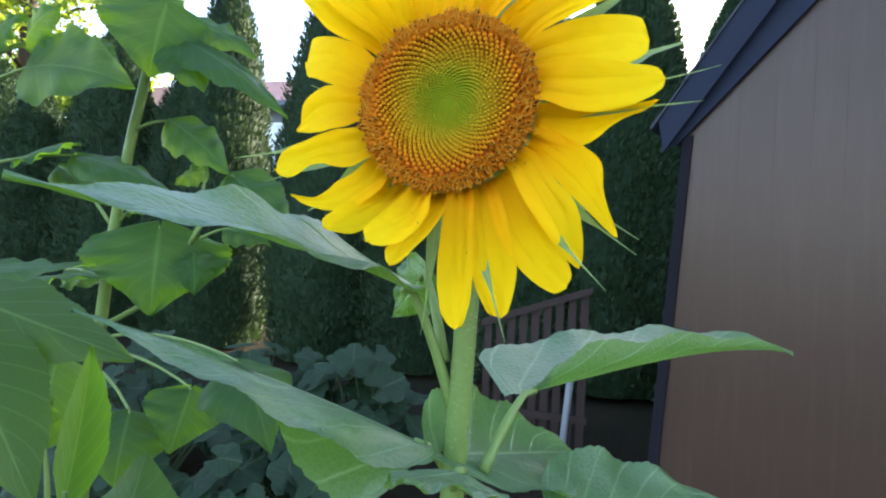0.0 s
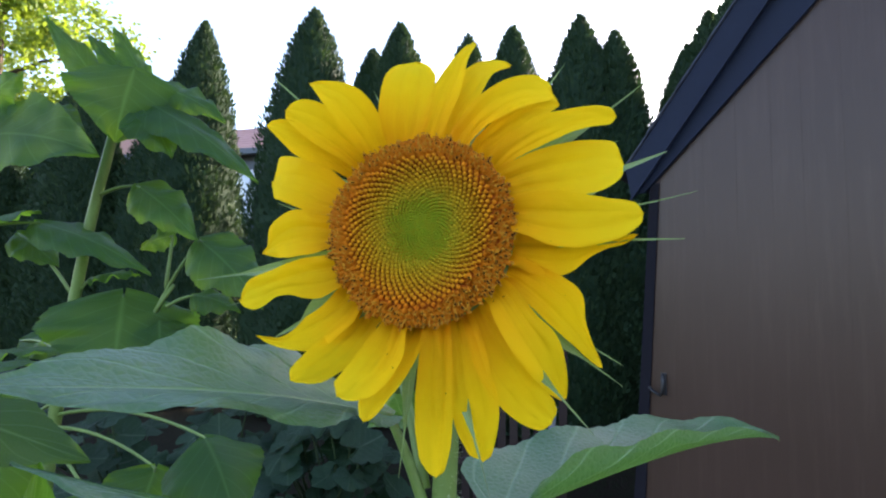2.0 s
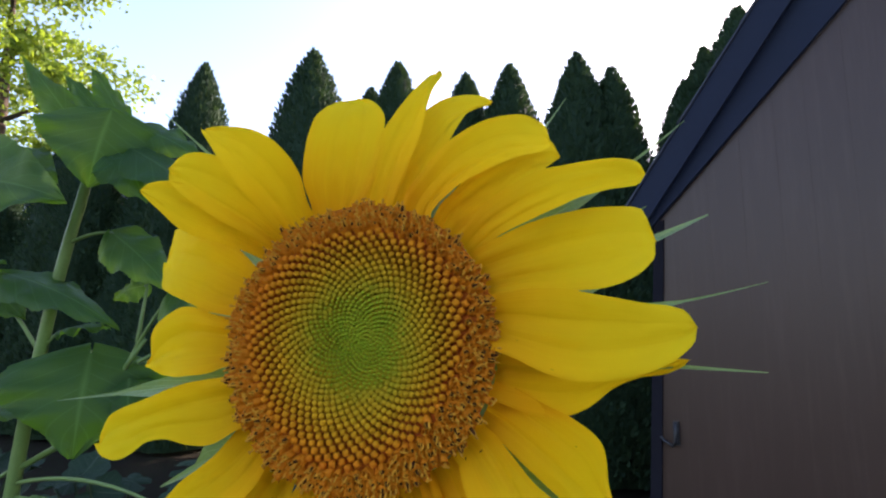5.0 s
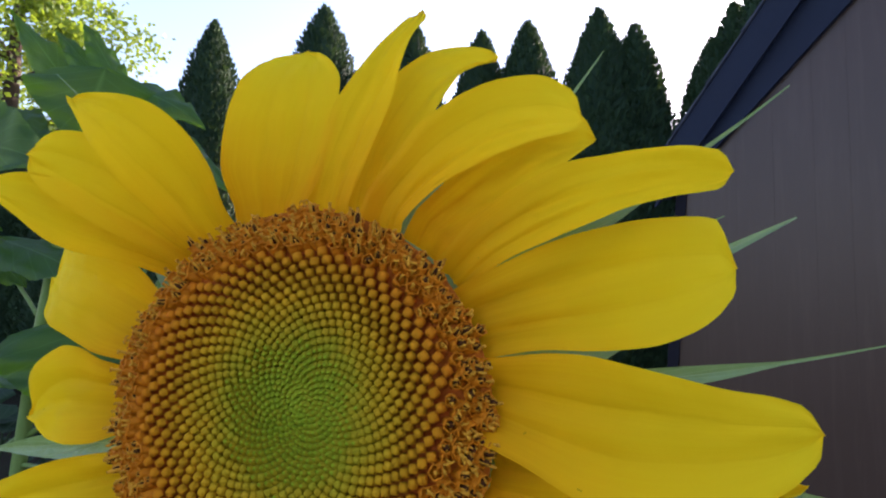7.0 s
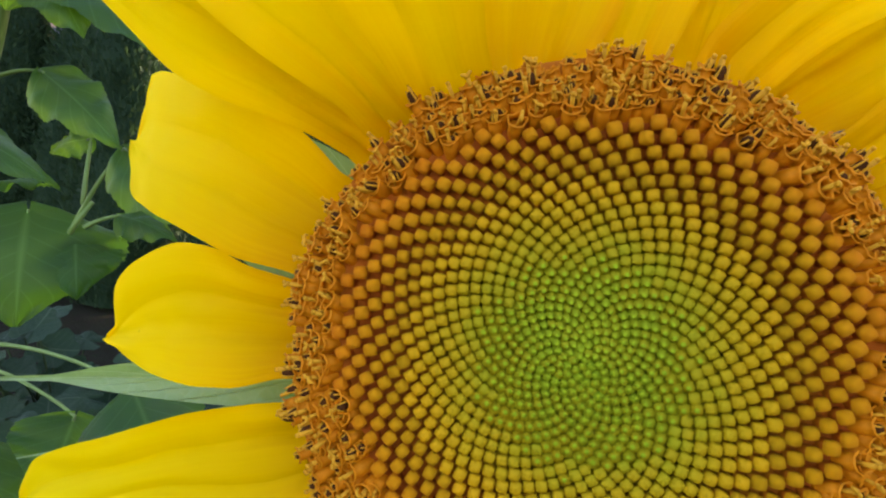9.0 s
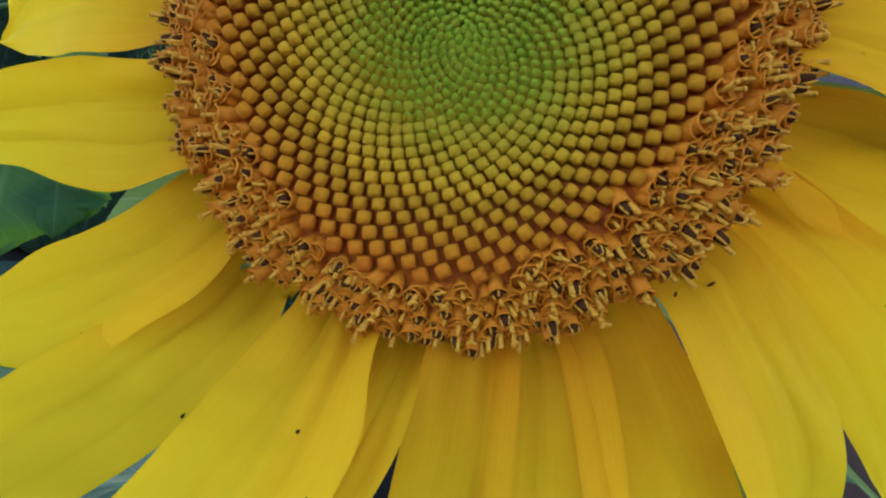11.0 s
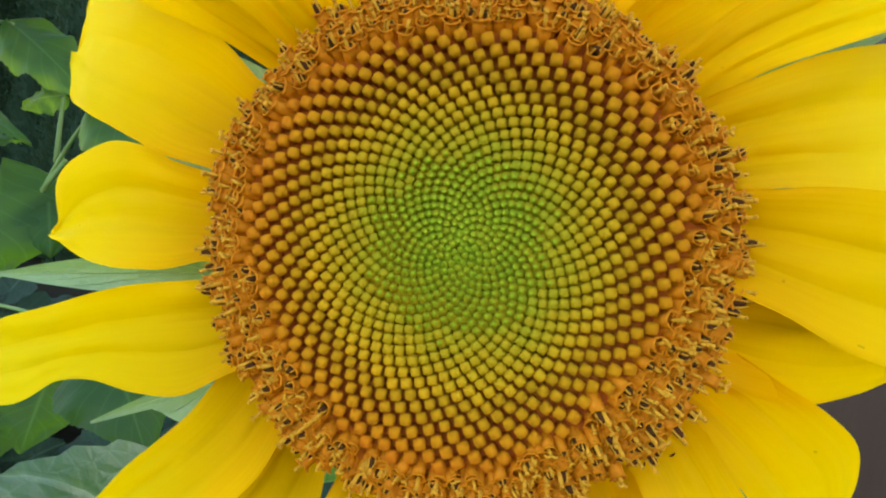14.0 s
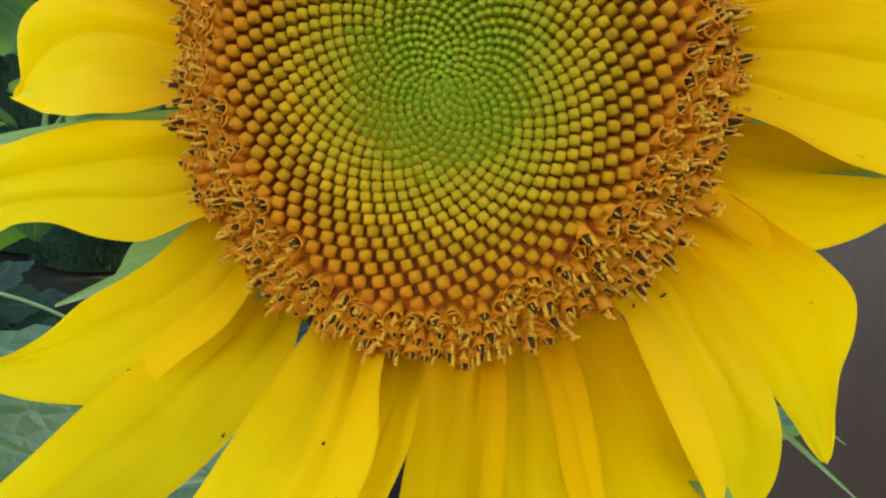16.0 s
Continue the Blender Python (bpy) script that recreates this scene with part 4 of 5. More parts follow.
def florets():
    rnd = random.Random(4)
    slim, mid_b, broad = bud_mesh(0.0), bud_mesh(0.5), bud_mesh(1.0)
    bud_me = broad.mesh("disc_floret", BUD, BUD_SIDE)
    raw = [open_floret(s) for s in range(15)]
    bare = [open_floret(s, True) for s in range(15, 19)]
    open_me = [q.mesh("disc_floret", STYLE, COROLLA, ANTHER) for q in raw]
    joined, fringe = Bag(), Bag()
    loose = 0
    spots = []
    r, n = 0.0008, 0
    while r < R_DISC:
        gap = min(0.00175 + 0.0016 * max(0.0, (r - 0.008) / 0.038) ** 1.25, 0.0035)
        spots.append((r, n * GOLD, gap))
        r = math.sqrt(r * r + gap * gap / math.pi)
        n += 1
    first_loose = sum(1 for r, a, g in spots if r < 0.046) - 290
    for n, (r, a, gap) in enumerate(spots):
        limit = 0.0486 + 0.0020 * math.cos(3 * (a - 0.6)) - 0.0020 * max(0.0, math.cos(a + 0.7)) ** 3 + rnd.gauss(0, 0.0004)
        opened = r > limit
        tilt = 0.25 * (r / R_DISC) ** 2
        axis = Vector((math.cos(a) * math.sin(tilt), math.sin(a) * math.sin(tilt), math.cos(tilt)))
        if opened:
            if r > rim(a):
                continue
            out = 0.35 + 0.95 * (r - limit) / (rim(a) - limit + 0.001)
            axis = (axis + Vector((rnd.gauss(0, .20), rnd.gauss(0, .20), 0)) + Vector((math.cos(a), math.sin(a), 0)) * out).normalized()
        x = Vector((-math.sin(a), math.cos(a), 0))
        y = axis.cross(x).normalized()
        x = y.cross(axis)
        at = Vector((r * math.cos(a), r * math.sin(a), dish(r) - 0.0008))
        if opened:
            for again in range(3):
                off = Vector((rnd.gauss(0, 0.0005), rnd.gauss(0, 0.0005), 0)) if not again else Vector((rnd.uniform(-.0024, .0024), rnd.uniform(-.0024, .0024), -0.0004))
                tw = rnd.uniform(0, 6.28)
                x, y = x * math.cos(tw) + y * math.sin(tw), y * math.cos(tw) - x * math.sin(tw)
                sc = rnd.uniform(0.82, 1.12)
                # the brown anther columns stand at the rim, the inner rows are mostly golden
                brown = rnd.random() < (0.72 if out > 0.8 else 0.42)
                pick = rnd.choice([q for q in range(15) if (q % 5 in (0, 2)) == brown])
                m = spun(at + off, axis, x, y, sc, sc)
                if not again and loose < 300:
                    loose += 1
                    ob = new("disc_floret", open_me[pick])
                    ob.parent = flower
                    ob.matrix_basis = m
                elif not again or limit + 0.001 < (at + off).xy.length < rim(a) - 0.001:
                    src = bare[rnd.randrange(4)] if again and rnd.random() < 0.35 else raw[pick]
                    b = len(fringe.v)
                    fringe.v += [tuple(m @ Vector(p)) for p in src.v]
                    fringe.f += [tuple(b + q for q in fc) for fc in src.f]
                    fringe.s += src.s
            continue
        k = min(1.0, r / 0.034)
        w = gap * (1.19 - 0.28 * min(1.0, max(0.0, (r - 0.020) / 0.020))) * rnd.uniform(0.95, 1.04)
        tw = 0.35 + rnd.gauss(0, 0.08)
        if k > 0.4:
            x, y = x * math.cos(tw) + y * math.sin(tw), y * math.cos(tw) - x * math.sin(tw)
        hgt = (0.0016 + 0.0014 * k) * rnd.uniform(0.94, 1.08)
        m = spun(at, axis, x, y, w, hgt)
        if n >= first_loose:
            ob = new("floret_bud", bud_me)
            ob.parent = flower
            ob.matrix_basis = m
        else:
            src = slim if k < 0.62 + rnd.uniform(-0.08, 0.08) else mid_b if k < 0.80 else broad
            b = len(joined.v)
            joined.v += [tuple(m @ Vector(p)) for p in src.v]
            joined.f += [tuple(b + q for q in fc) for fc in src.f]
            joined.s += src.s
    tagged(part("floret_fringe", fringe.mesh("floret_fringe", STYLE, COROLLA, ANTHER), flower, "crowded golden florets with brown anthers"), kind="stuff")
    tagged(part("bud_mass", joined.mesh("bud_mass", BUD, BUD_SIDE, BUD_TIP), flower, "tight green and yellow floret buds in spirals"), kind="stuff")


florets()

# ---- stem and leaves of the sunflower ----
bag = Bag()
line = [(0.0, 0.048, 1.442), (0.002, 0.062, 1.425), (0.004, 0.074, 1.39), (0.003, 0.080, 1.34), (0.001, 0.080, 1.28), (-0.002, 0.080, 1.19), (-0.008, 0.084, 1.0), (-0.012, 0.087, 0.6), (-0.02, 0.09, -0.03)]
bag.tube(line, [0.016, 0.011, 0.0092, 0.009, 0.0092, 0.0096, 0.011, 0.014, 0.018], 14)
stem = part("stem", bag.mesh("stem", STEM), sunflower, "upright pale green ribbed stem with white hairs")
rnd = random.Random(8)
bag = Bag()
for k in range(700):
    z = rnd.uniform(1.05, 1.40)
    a = rnd.uniform(0, 6.28)
    c = Vector((0.002 - 0.01 * max(0, 1.28 - z), 0.0795, z))
    d = Vector((math.cos(a), math.sin(a), rnd.uniform(-0.3, 0.5))).normalized()
    bag.tube([c + d * 0.0085, c + d * (0.0105 + rnd.random() * 0.003)], [0.00012, 0.00004], 3)
tagged(part("hairs", bag.mesh("hairs", HAIR), stem), kind="stuff")

UP = (0, 0, 1)
# the large leaf that reaches forward past the head
leaf(sunflower, (-0.040, 0.066, 1.318), (-0.132, -0.176, 1.371), 0.064, UP, joint=(-0.006, 0.080, 1.225), fold=(8, -34), sag=0.008, belly=0.80, far=0.85, near=0.98, seed=1, label="broad serrated green leaf reaching forward")

# ---- the plant with an unopened bud, and its neighbours in the bed ----
FACE = (0.6, -0.65, 0.45)


def stalk_plant(name, line, radii, label, category):
    root = thing(name, (line[-1][0], line[-1][1], 0), label, category)
    bg = Bag()
    pts = [Vector(p) for p in line]
    bg.tube(pts, radii, 12)
    part("stem", bg.mesh("stem", STEM), root)
    return root


bud_plant = stalk_plant("budding_sunflower", [(-1.300, 1.0, 1.99), (-1.307, 1.0, 1.923), (-1.334, 1.0, 1.803), (-1.357, 1.0, 1.711), (-1.390, 1.0, 1.546), (-1.417, 1.0, 1.366), (-1.44, 1.0, 1.189), (-1.458, 1.0, 0.981), (-1.50, 1.0, 0.4), (-1.52, 1.0, -0.03)], [0.011, 0.014, 0.015, 0.0155, 0.016, 0.017, 0.018, 0.019, 0.022, 0.024], "tall green sunflower plant with an unopened bud", "sunflower")
edge_plant = stalk_plant("young_sunflower", [(-1.80, 0.75, 1.98), (-1.81, 0.76, 1.6), (-1.83, 0.77, 0.9), (-1.85, 0.78, -0.03)], [0.012, 0.018, 0.022, 0.026], "leafy green sunflower plant at the edge of the bed", "sunflower")
near_plant = stalk_plant("low_sunflower", [(-0.60, 0.33, 0.93), (-0.61, 0.34, 0.7), (-0.62, 0.35, -0.03)], [0.003, 0.011, 0.014], "low young sunflower plant with broad green leaves", "sunflower")

# bud: a knob wrapped in pointed scales
bg = Bag()
bc = Vector((-1.298, 1.03, 2.0))
bg.grid([[bc + Vector((r * math.cos(2 * math.pi * k / 14), r * math.sin(2 * math.pi * k / 14), z)) for k in range(14)] for r, z in ((0.012, -0.04), (0.030, -0.030), (0.038, 0.0), (0.032, 0.02), (0.015, 0.035), (0.002, 0.038))], True)
bud = part("bud", bg.mesh("bud", BRACT), bud_plant, "closed green flower bud")
for k in range(12):
    a = k * 2.4
    d = Vector((math.cos(a), math.sin(a), 0))
    leaf(bud, bc + d * 0.028 + Vector((0, 0, -0.03)), bc + d * 0.052 + Vector((0, 0, 0.045 + 0.02 * (k % 3))), 0.016, d, material=BRACT, name="bract", seed=70 + k, rows=10, half=3, fold=(10, 10), sag=0.012, teeth=0.0)

# leaves of the bud plant, its side stem, and the plant at the edge of the bed
bg = Bag()
bg.tube([(-1.452, 1.0, 1.05), (-1.30, 1.03, 1.14), (-1.17, 1.02, 1.26), (-1.108, 1.0, 1.349), (-1.055, 1.0, 1.418)], [0.009, 0.009, 0.008, 0.007, 0.005], 10)
part("side_stem", bg.mesh("side_stem", STEM), bud_plant)
leaf(bud_plant, (-1.361, 1.000, 2.027), (-1.589, 0.960, 2.299), 0.058, FACE, seed=21, fold=(22, 10), sag=0.010, curl=-0.010, wave=0.020, material=LEAF_FAR, stalk=0.0048)
leaf(bud_plant, (-1.269, 1.000, 2.057), (-1.436, 0.980, 2.236), 0.043, FACE, seed=22, fold=(18, 18), sag=0.006, curl=-0.020, wave=0.020, material=LEAF_FAR, stalk=0.0048)
leaf(bud_plant, (-1.231, 1.020, 2.063), (-1.350, 1.000, 2.248), 0.050, FACE, seed=23, fold=(12, 25), sag=0.012, curl=-0.008, wave=0.020, material=LEAF_FAR, stalk=0.0048)
leaf(bud_plant, (-1.221, 0.970, 2.078), (-1.236, 0.930, 1.840), 0.196, FACE, seed=24, fold=(14, 14), sag=0.018, curl=-0.020, wave=0.020, material=LEAF_FAR, stalk=0.0048)
leaf(bud_plant, (-1.186, 1.000, 1.977), (-0.757, 0.950, 1.713), 0.092, FACE, seed=25, fold=(28, 10), sag=0.022, curl=-0.010, wave=0.020, material=LEAF_FAR, stalk=0.0048)
leaf(bud_plant, (-1.227, 1.060, 2.061), (-0.951, 1.040, 1.948), 0.081, FACE, seed=26, fold=(14, 30), sag=0.010, curl=-0.035, wave=0.020, material=LEAF_FAR, stalk=0.0048)
leaf(bud_plant, (-1.192, 0.980, 1.954), (-1.046, 0.950, 1.789), 0.098, FACE, seed=27, fold=(20, 20), sag=0.015, curl=-0.006, wave=0.020, material=LEAF_FAR, stalk=0.0048)
leaf(bud_plant, (-1.206, 1.000, 1.719), (-0.946, 0.950, 1.562), 0.085, FACE, joint=(-1.347, 1.000, 1.695), seed=28, fold=(8, 26), sag=0.010, curl=-0.020, wave=0.020, material=LEAF_FAR, stalk=0.0048)
leaf(bud_plant, (-0.973, 1.000, 1.551), (-0.718, 0.940, 1.381), 0.104, FACE, joint=(-1.108, 1.000, 1.349), seed=32, fold=(6, 30), sag=0.012, curl=-0.025, wave=0.020, material=LEAF_FAR, stalk=0.0048)
leaf(bud_plant, (-1.121, 1.060, 1.572), (-1.251, 1.060, 1.532), 0.046, FACE, joint=(-1.100, 1.020, 1.409), seed=33, fold=(24, 12), sag=0.012, curl=-0.012, wave=0.020, material=LEAF_FAR, stalk=0.0048)
leaf(edge_plant, (-1.511, 0.940, 1.601), (-1.049, 0.900, 1.468), 0.082, (0.2, -0.5, 1), joint=(-1.814, 0.760, 1.498), seed=30, fold=(16, 22), sag=0.016, curl=-0.030, wave=0.020, material=LEAF_FAR, stalk=0.0048)
leaf(edge_plant, (-1.736, 0.920, 1.589), (-1.437, 0.880, 1.641), 0.079, (0.3, -0.4, 1), joint=(-1.815, 0.760, 1.487), seed=31, fold=(10, 24), sag=0.008, curl=-0.016, wave=0.020, material=LEAF_FAR, stalk=0.0048)
leaf(bud_plant, (-1.692, 1.020, 1.579), (-1.494, 1.000, 1.477), 0.072, FACE, joint=(-1.426, 1.000, 1.379), seed=29, fold=(20, 14), sag=0.006, curl=-0.012, wave=0.020, material=LEAF_FAR, stalk=0.0048)
leaf(bud_plant, (-1.201, 0.970, 1.385), (-1.130, 0.880, 1.135), 0.225, FACE, joint=(-1.424, 1.000, 1.310), seed=34, fold=(10, 14), sag=0.028, wave=0.030, curl=-0.030, lobe=0.12, material=LEAF_FAR, stalk=0.0048)
leaf(bud_plant, (-1.118, 1.020, 1.330), (-1.050, 0.960, 1.193), 0.118, FACE, joint=(-1.396, 1.000, 1.340), seed=35, fold=(22, 18), sag=0.020, wave=0.024, curl=-0.014, material=LEAF_FAR, stalk=0.0048)
leaf(bud_plant, (-1.406, 1.050, 1.437), (-1.202, 1.020, 1.457), 0.048, (0.2, -0.4, 1), joint=(-1.396, 1.000, 1.402), seed=38, fold=(20, 20), sag=0.010, curl=-0.014, wave=0.020, material=LEAF_FAR, stalk=0.0048)
leaf(edge_plant, (-1.645, 0.920, 1.199), (-1.253, 0.860, 1.234), 0.046, (0.1, -0.35, 1), joint=(-1.825, 0.767, 1.133), seed=36, fold=(14, 12), sag=0.010, curl=-0.004, wave=0.020, material=LEAF_FAR, stalk=0.0048)
leaf(bud_plant, (-1.014, 1.040, 1.389), (-0.834, 1.000, 1.357), 0.061, FACE, joint=(-1.075, 1.000, 1.355), seed=37, fold=(26, 26), sag=0.012, curl=-0.020, wave=0.020, material=LEAF_FAR, stalk=0.0048)
leaf(bud_plant, (-1.722, 1.080, 1.222), (-1.483, 1.050, 1.207), 0.074, FACE, joint=(-1.442, 1.000, 1.196), seed=39, fold=(20, 18), sag=0.010, curl=-0.020, wave=0.020, material=LEAF_FAR, stalk=0.0048)
leaf(edge_plant, (-1.544, 0.800, 1.837), (-1.140, 0.780, 1.775), 0.141, FACE, joint=(-1.809, 0.756, 1.694), seed=51, fold=(-24, 20), sag=0.020, curl=-0.020, wave=0.020, material=LEAF_FAR, stalk=0.0048)
leaf(edge_plant, (-1.582, 0.920, 1.978), (-1.337, 0.920, 1.867), 0.098, FACE, joint=(-1.805, 0.753, 1.820), seed=52, fold=(18, 10), sag=0.014, curl=-0.018, wave=0.020, material=LEAF_FAR, stalk=0.0048)
leaf(edge_plant, (-1.599, 0.820, 1.912), (-1.447, 0.800, 2.021), 0.097, FACE, joint=(-1.806, 0.754, 1.784), seed=53, fold=(20, 24), sag=0.014, curl=-0.014, wave=0.020, material=LEAF_FAR, stalk=0.0048)
leaf(edge_plant, (-1.697, 0.800, 1.930), (-1.569, 0.780, 1.992), 0.082, FACE, joint=(-1.805, 0.754, 1.801), seed=54, fold=(26, 12), sag=0.012, curl=-0.020, wave=0.020, material=LEAF_FAR, stalk=0.0048)
leaf(bud_plant, (-0.844, 0.900, 1.025), (-0.623, 0.750, 0.890), 0.141, FACE, joint=(-1.455, 1.000, 1.014), seed=40, fold=(25,25), sag=0.03, material=LEAF_FAR, stalk=0.0048, wave=0.018, curl=-0.048)
leaf(bud_plant, (-1.033, 0.950, 0.913), (-1.008, 0.850, 0.769), 0.128, FACE, joint=(-1.453, 1.000, 0.978), seed=41, material=LEAF_FAR, stalk=0.0048, fold=(20, 18), sag=0.007, wave=0.018, curl=-0.042)
leaf(bud_plant, (-1.568, 0.950, 0.938), (-1.511, 0.850, 0.725), 0.141, FACE, joint=(-1.470, 1.000, 1.050), seed=42, material=LEAF_FAR, stalk=0.0048, fold=(28, 11), sag=0.001, wave=0.018, curl=-0.036)
leaf(bud_plant, (-1.205, 0.900, 0.837), (-1.143, 0.800, 0.674), 0.154, FACE, joint=(-1.472, 1.000, 0.921), seed=43, material=LEAF_FAR, stalk=0.0048, fold=(9, 17), sag=0.021, wave=0.018, curl=-0.043)
# sunflower leaves
leaf(sunflower, (-0.022, 0.070, 1.197), (-0.250, -0.050, 1.297), 0.080, (0.1, -0.15, 1), joint=(-0.008, 0.080, 1.176), seed=2, far=0.72, near=1.1, brief=2.0, fold=(0, 84), sag=0.006, lobe=(0.03, 0.0), label="long drooping green leaf with a paler underside")
leaf(sunflower, (0.044, 0.130, 1.232), (0.312, 0.369, 1.300), 0.074, (0, 0, 1), joint=(0.021, 0.080, 1.180), seed=3, fold=(-16, -74), sag=-0.004, lobe=(0.05, -0.06), belly=0.5, boxy=(0.36, 0.85), near=0.44, far=1.15, curl=-0.046, label="broad green leaf folded along its midrib")
leaf(sunflower, (-0.006, 0.090, 1.186), (0.080, 0.300, 1.129), 0.078, (0, -0.2, 1), joint=(-0.005, 0.080, 1.179), seed=4, fold=(-42, 6), lobe=0.15)
leaf(sunflower, (0.017, 0.030, 1.199), (0.006, -0.060, 1.227), 0.045, (0, -0.3, 1), joint=(-0.003, 0.080, 1.161), seed=5, fold=(10, 20))
leaf(sunflower, (0.079, 0.120, 1.143), (0.231, 0.280, 1.111), 0.060, (0, -0.7, 1), joint=(0.001, 0.080, 1.135), seed=6, fold=(-10, 45))
leaf(sunflower, (-0.048, 0.120, 1.332), (-0.094, 0.160, 1.284), 0.035, (0.2, -1, 0.3), joint=(-0.015, 0.080, 1.263), seed=7)
# low leaves of the next plant in the bed
leaf(near_plant, (-0.970, 0.280, 1.253), (-0.583, 0.320, 1.158), 0.085, (0.2, -0.6, 1), joint=(-1.009, 0.300, 0.959), seed=8, fold=(0, 30), stalk=0.006, material=LEAF_YOUNG)
leaf(near_plant, (-0.808, 0.220, 1.186), (-0.615, 0.200, 0.980), 0.085, (0.5, -0.8, 0.3), joint=(-1.027, 0.300, 0.996), seed=9, stalk=0.006, material=LEAF_YOUNG)
leaf(near_plant, (-0.511, 0.160, 1.024), (-0.469, 0.160, 1.227), 0.045, (0.6, -0.8, 0.2), joint=(-0.580, 0.200, 0.912), seed=10, fold=(48, 48), curl=0.03, stalk=0.005, material=LEAF_FAR)
leaf(near_plant, (-0.747, 0.450, 0.738), (-0.783, 0.550, 0.908), 0.120, (0.2, -0.8, 0.6), joint=(-0.850, 0.450, 0.608), seed=11, stalk=0.006, material=LEAF_FAR)
leaf(near_plant, (-0.805, 0.220, 1.291), (-0.574, 0.238, 1.309), 0.030, (0.1,-0.3,1), joint=(-1.003, 0.280, 1.140), seed=12, fold=(0, 25), stalk=0.005, material=LEAF_FAR)
leaf(near_plant, (-0.800, 0.350, 0.984), (-0.796, 0.350, 1.072), 0.030, (0.3,-1,0.1), joint=(-0.786, 0.350, 0.881), seed=13, stalk=0.004, material=LEAF_FAR)


# ---- squash plants, trellis and pole ----
def squash_leaf(seed):
    """A round leaf with five shallow lobes, dished a little."""
    rows, uvs = [], []
    for i in range(7):
        k = i / 6
        row, ruv = [], []
        for j in range(40):
            a = 2 * math.pi * j / 40
            lob = 0.80 + 0.20 * abs(math.cos(a * 2.5)) + 0.03 * math.sin(a * 13 + seed)
            if abs(a - math.pi) < 0.22:
                lob *= 0.45
            r = k * lob
            z = 0.16 * k * k * (1 if seed % 2 else -0.6) + 0.07 * k * noise.noise(Vector((math.cos(a) * 2, math.sin(a) * 2, seed * 3.1))) + 0.03 * k * math.cos(a * 5)
            row.append((r * math.cos(a), r * math.sin(a), z))
            ruv.append((0.5 + 0.5 * math.sin(a) * k, 0.5 + 0.5 * math.cos(a) * k))
        rows.append(row + [row[0]])
        uvs.append(ruv + [ruv[0]])
    bg = Bag()
    bg.grid(rows, uv=uvs)
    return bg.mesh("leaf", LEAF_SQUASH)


def squash_plants():
    rnd = random.Random(21)
    kinds = [squash_leaf(s) for s in range(6)]
    for px, py, top, spread, count in ((-1.15, 2.35, 0.84, 0.36, 46), (-1.75, 2.3, 0.80, 0.42, 46), (-2.4, 2.2, 0.86, 0.42, 40), (-1.25, 1.75, 0.50, 0.36, 40), (-1.9, 1.6, 0.62, 0.45, 40), (-0.75, 1.5, 0.30, 0.34, 26), (-3.0, 1.9, 0.95, 0.45, 34)):
        plant = thing("squash_plant", (px, py, 0), "bushy squash plant with broad blue-green lobed leaves", "squash", "squash plants in the bed")
        vine = Bag()
        for _ in range(count):
            a, d = rnd.uniform(0, 6.28), spread * math.sqrt(rnd.random())
            z = top * (0.25 + 0.75 * rnd.random() ** 0.7) * (1 - 0.35 * (d / spread) ** 2)
            at = Vector((px + d * math.cos(a), py + d * math.sin(a), z))
            out = Vector((math.cos(a), math.sin(a), 0)) * 0.4 + Vector((0.15, -0.45, 1.0)) + Vector((rnd.gauss(0, .25), rnd.gauss(0, .25), 0))
            q = out.normalized().to_track_quat('Z', 'X')
            s = rnd.uniform(0.07, 0.12)
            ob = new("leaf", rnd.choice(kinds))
            hang(ob, plant)
            ob.matrix_basis = Matrix.Translation(at) @ q.to_matrix().to_4x4() @ Matrix.Rotation(rnd.uniform(0, 6.28), 4, 'Z') @ Matrix.Diagonal((s, s, s, 1))
            foot = Vector((px + rnd.gauss(0, 0.06), py + rnd.gauss(0, 0.06), 0.0))
            mid = foot.lerp(at, 0.6) + Vector((0, 0, 0.1))
            vine.tube([bezier(foot, mid, at, t / 5) for t in range(6)], [0.007, 0.006, 0.006, 0.005, 0.005, 0.004], 5)
        tagged(part("vine", vine.mesh("vine", VINE), plant), kind="stuff")


squash_plants()


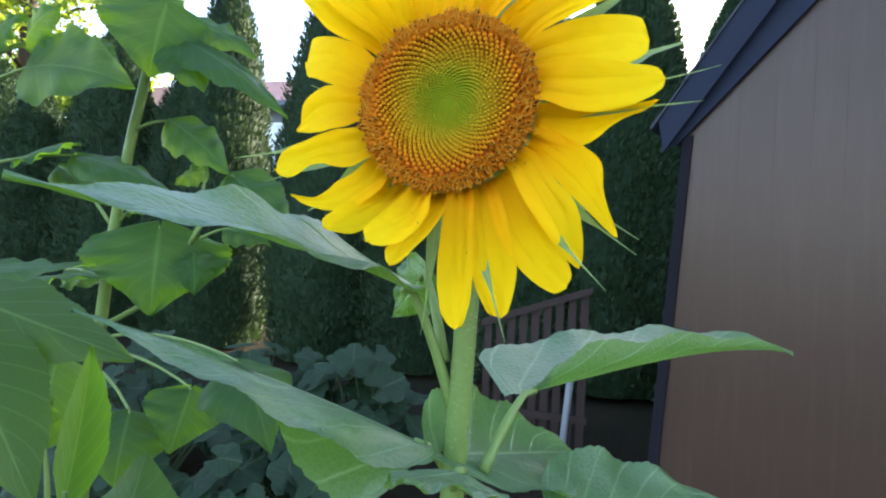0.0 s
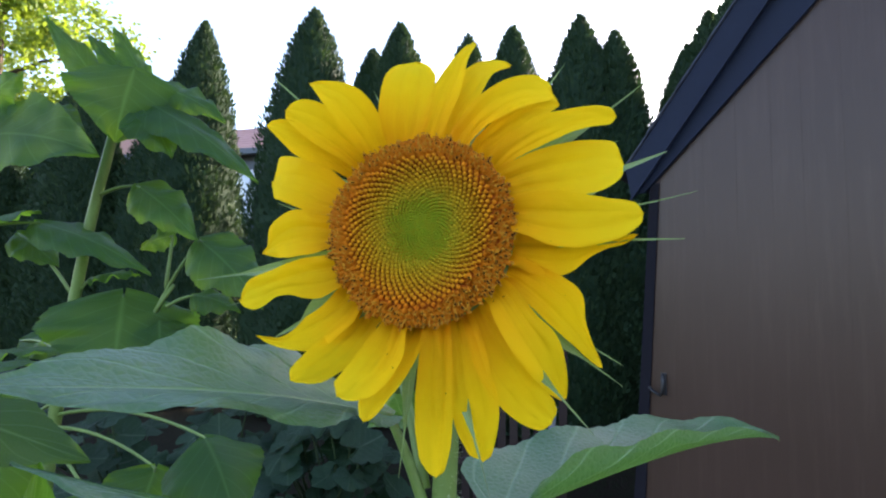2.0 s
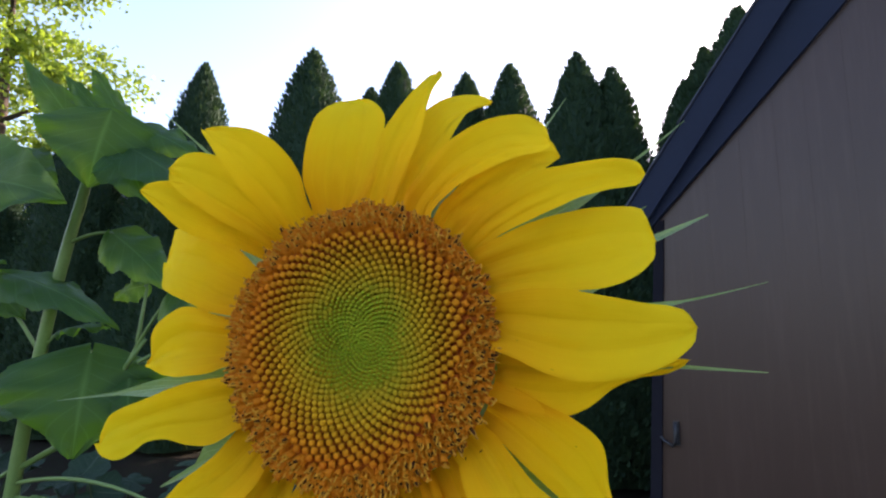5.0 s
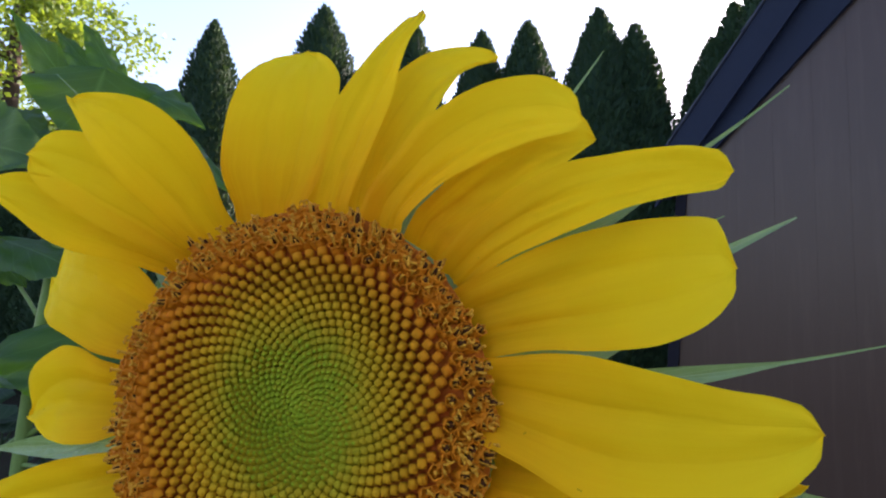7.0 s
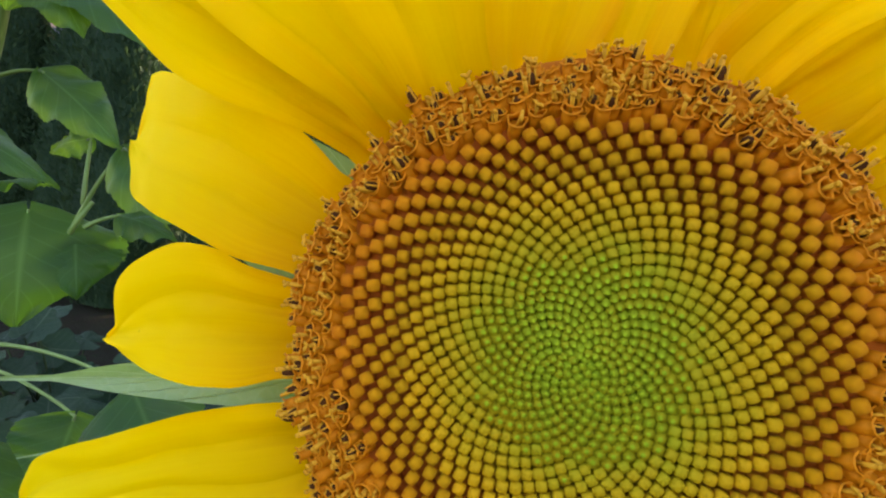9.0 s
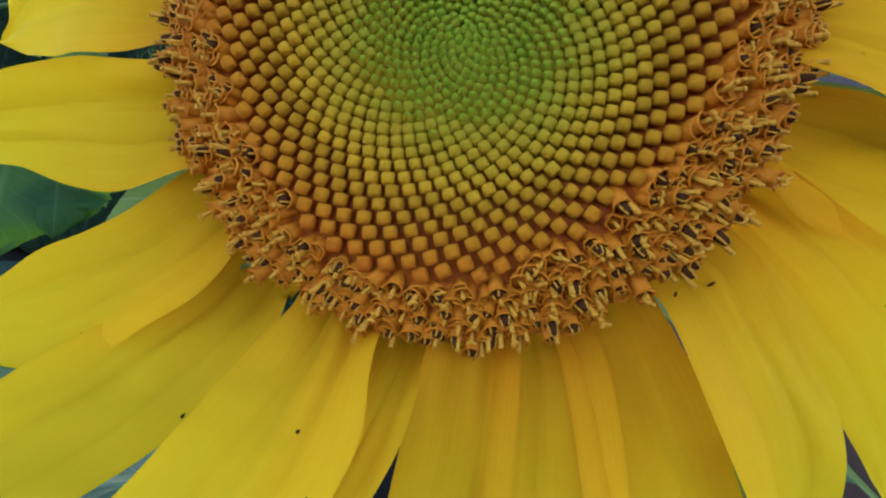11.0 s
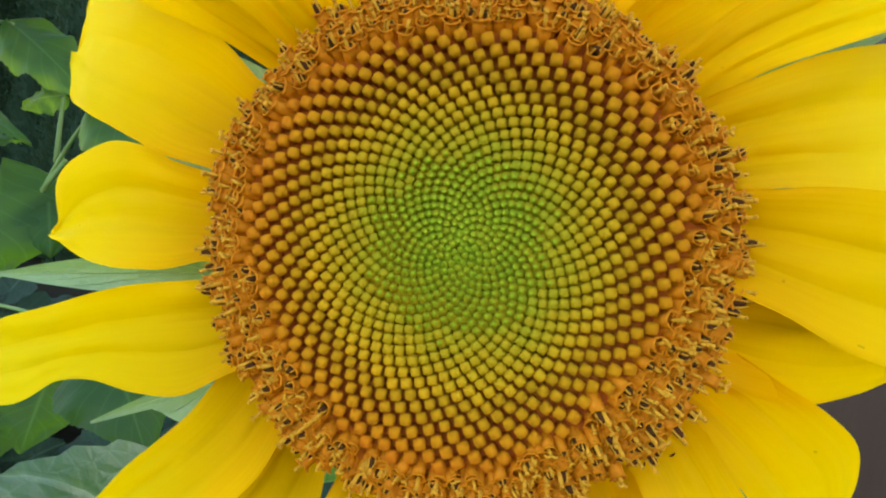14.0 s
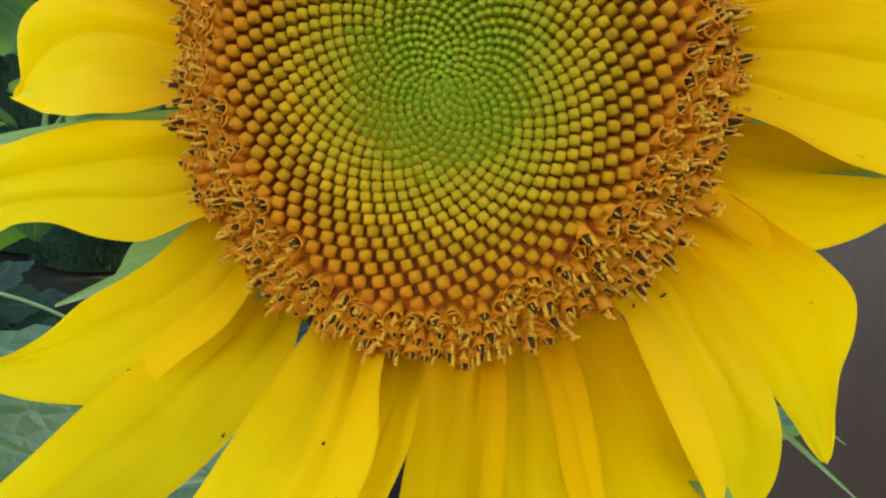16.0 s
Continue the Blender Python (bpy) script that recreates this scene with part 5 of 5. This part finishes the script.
def trellis():
    rack = thing("slatted_fence_panel", (-0.32, 3.2, 0), "weathered dark wooden slatted panel leaning in the bed", "fence")
    for k in range(9):
        x = -0.64 + k * 0.078
        top = 0.885 + (x + 0.656) * 0.41
        bg = Bag()
        bg.box((x, 3.19, 0.0), (x + 0.05, 3.21, top - 0.01))
        part("slat", bg.mesh("slat", WOOD, smooth=False), rack)
    for z0, lift in ((0.30, 0.0), (0.87, 0.262)):
        bg = Bag()
        bg.v = [(-0.66, 3.165, z0), (0.05, 3.165, z0 + lift), (0.05, 3.165, z0 + lift + 0.045), (-0.66, 3.165, z0 + 0.045), (-0.66, 3.189, z0), (0.05, 3.189, z0 + lift), (0.05, 3.189, z0 + lift + 0.045), (-0.66, 3.189, z0 + 0.045)]
        bg.f = [(0, 1, 2, 3), (7, 6, 5, 4), (0, 4, 5, 1), (3, 2, 6, 7), (0, 3, 7, 4), (1, 5, 6, 2)]
        bg.s = [0] * 6
        part("rail", bg.mesh("rail", WOOD, smooth=False), rack)
    bg = Bag()
    bg.tube([(-0.10, 3.0, -0.03), (-0.075, 3.0, 0.33), (-0.05, 3.0, 0.66), (-0.041, 3.0, 0.73), (-0.03, 3.01, 0.745)], [0.022, 0.021, 0.021, 0.02, 0.012], 12)
    tagged(new("garden_pole", bg.mesh("garden_pole", GREY)), "grey plastic garden pole standing in the soil", "pole")


trellis()


# ---- dried bits that have dropped onto the petals ----
def fallen_bits():
    from mathutils.bvhtree import BVHTree
    bpy.context.view_layer.update()
    trees = [BVHTree.FromPolygons([v.co for v in o.data.vertices], [tuple(p.vertices) for p in o.data.polygons]) for o in flower.children if o.name.startswith("ray_petal")]
    back = (HEAD.to_3x3() @ Vector((0, 0, -1))).normalized()
    rnd = random.Random(31)
    for u, v, size in ((-0.056, -0.071, 0.0013), (0.053, -0.042, 0.0008), (-0.006, -0.085, 0.0006), (-0.034, -0.081, 0.0006), (0.020, -0.100, 0.0005), (-0.012, -0.078, 0.0004), (0.047, -0.045, 0.0005)):
        best = None
        for tr in trees:
            hit, nrm, _, d = tr.ray_cast(head(u, v, 0.1), back)
            if hit is not None and (best is None or d < best[1]):
                best = (hit, d, nrm)
        if best is None:
            continue
        a = rnd.uniform(0, 6.28)
        d = (HEAD.to_3x3() @ Vector((math.cos(a), math.sin(a), 0))).normalized()
        c = best[0] - back * 0.0003
        bg = Bag()
        bg.tube([c - d * size, c - d * size * 0.3 - back * 0.0003, c + d * size * 0.4 - back * 0.0002, c + d * size], [0.00012, 0.0003, 0.00026, 0.0001], 6)
        ob = new("fallen_anther", bg.mesh("fallen_anther", ANTHER))
        tagged(ob, "dried dark brown anther lying on a yellow petal", "anther", "anthers fallen on the petals")


fallen_bits()
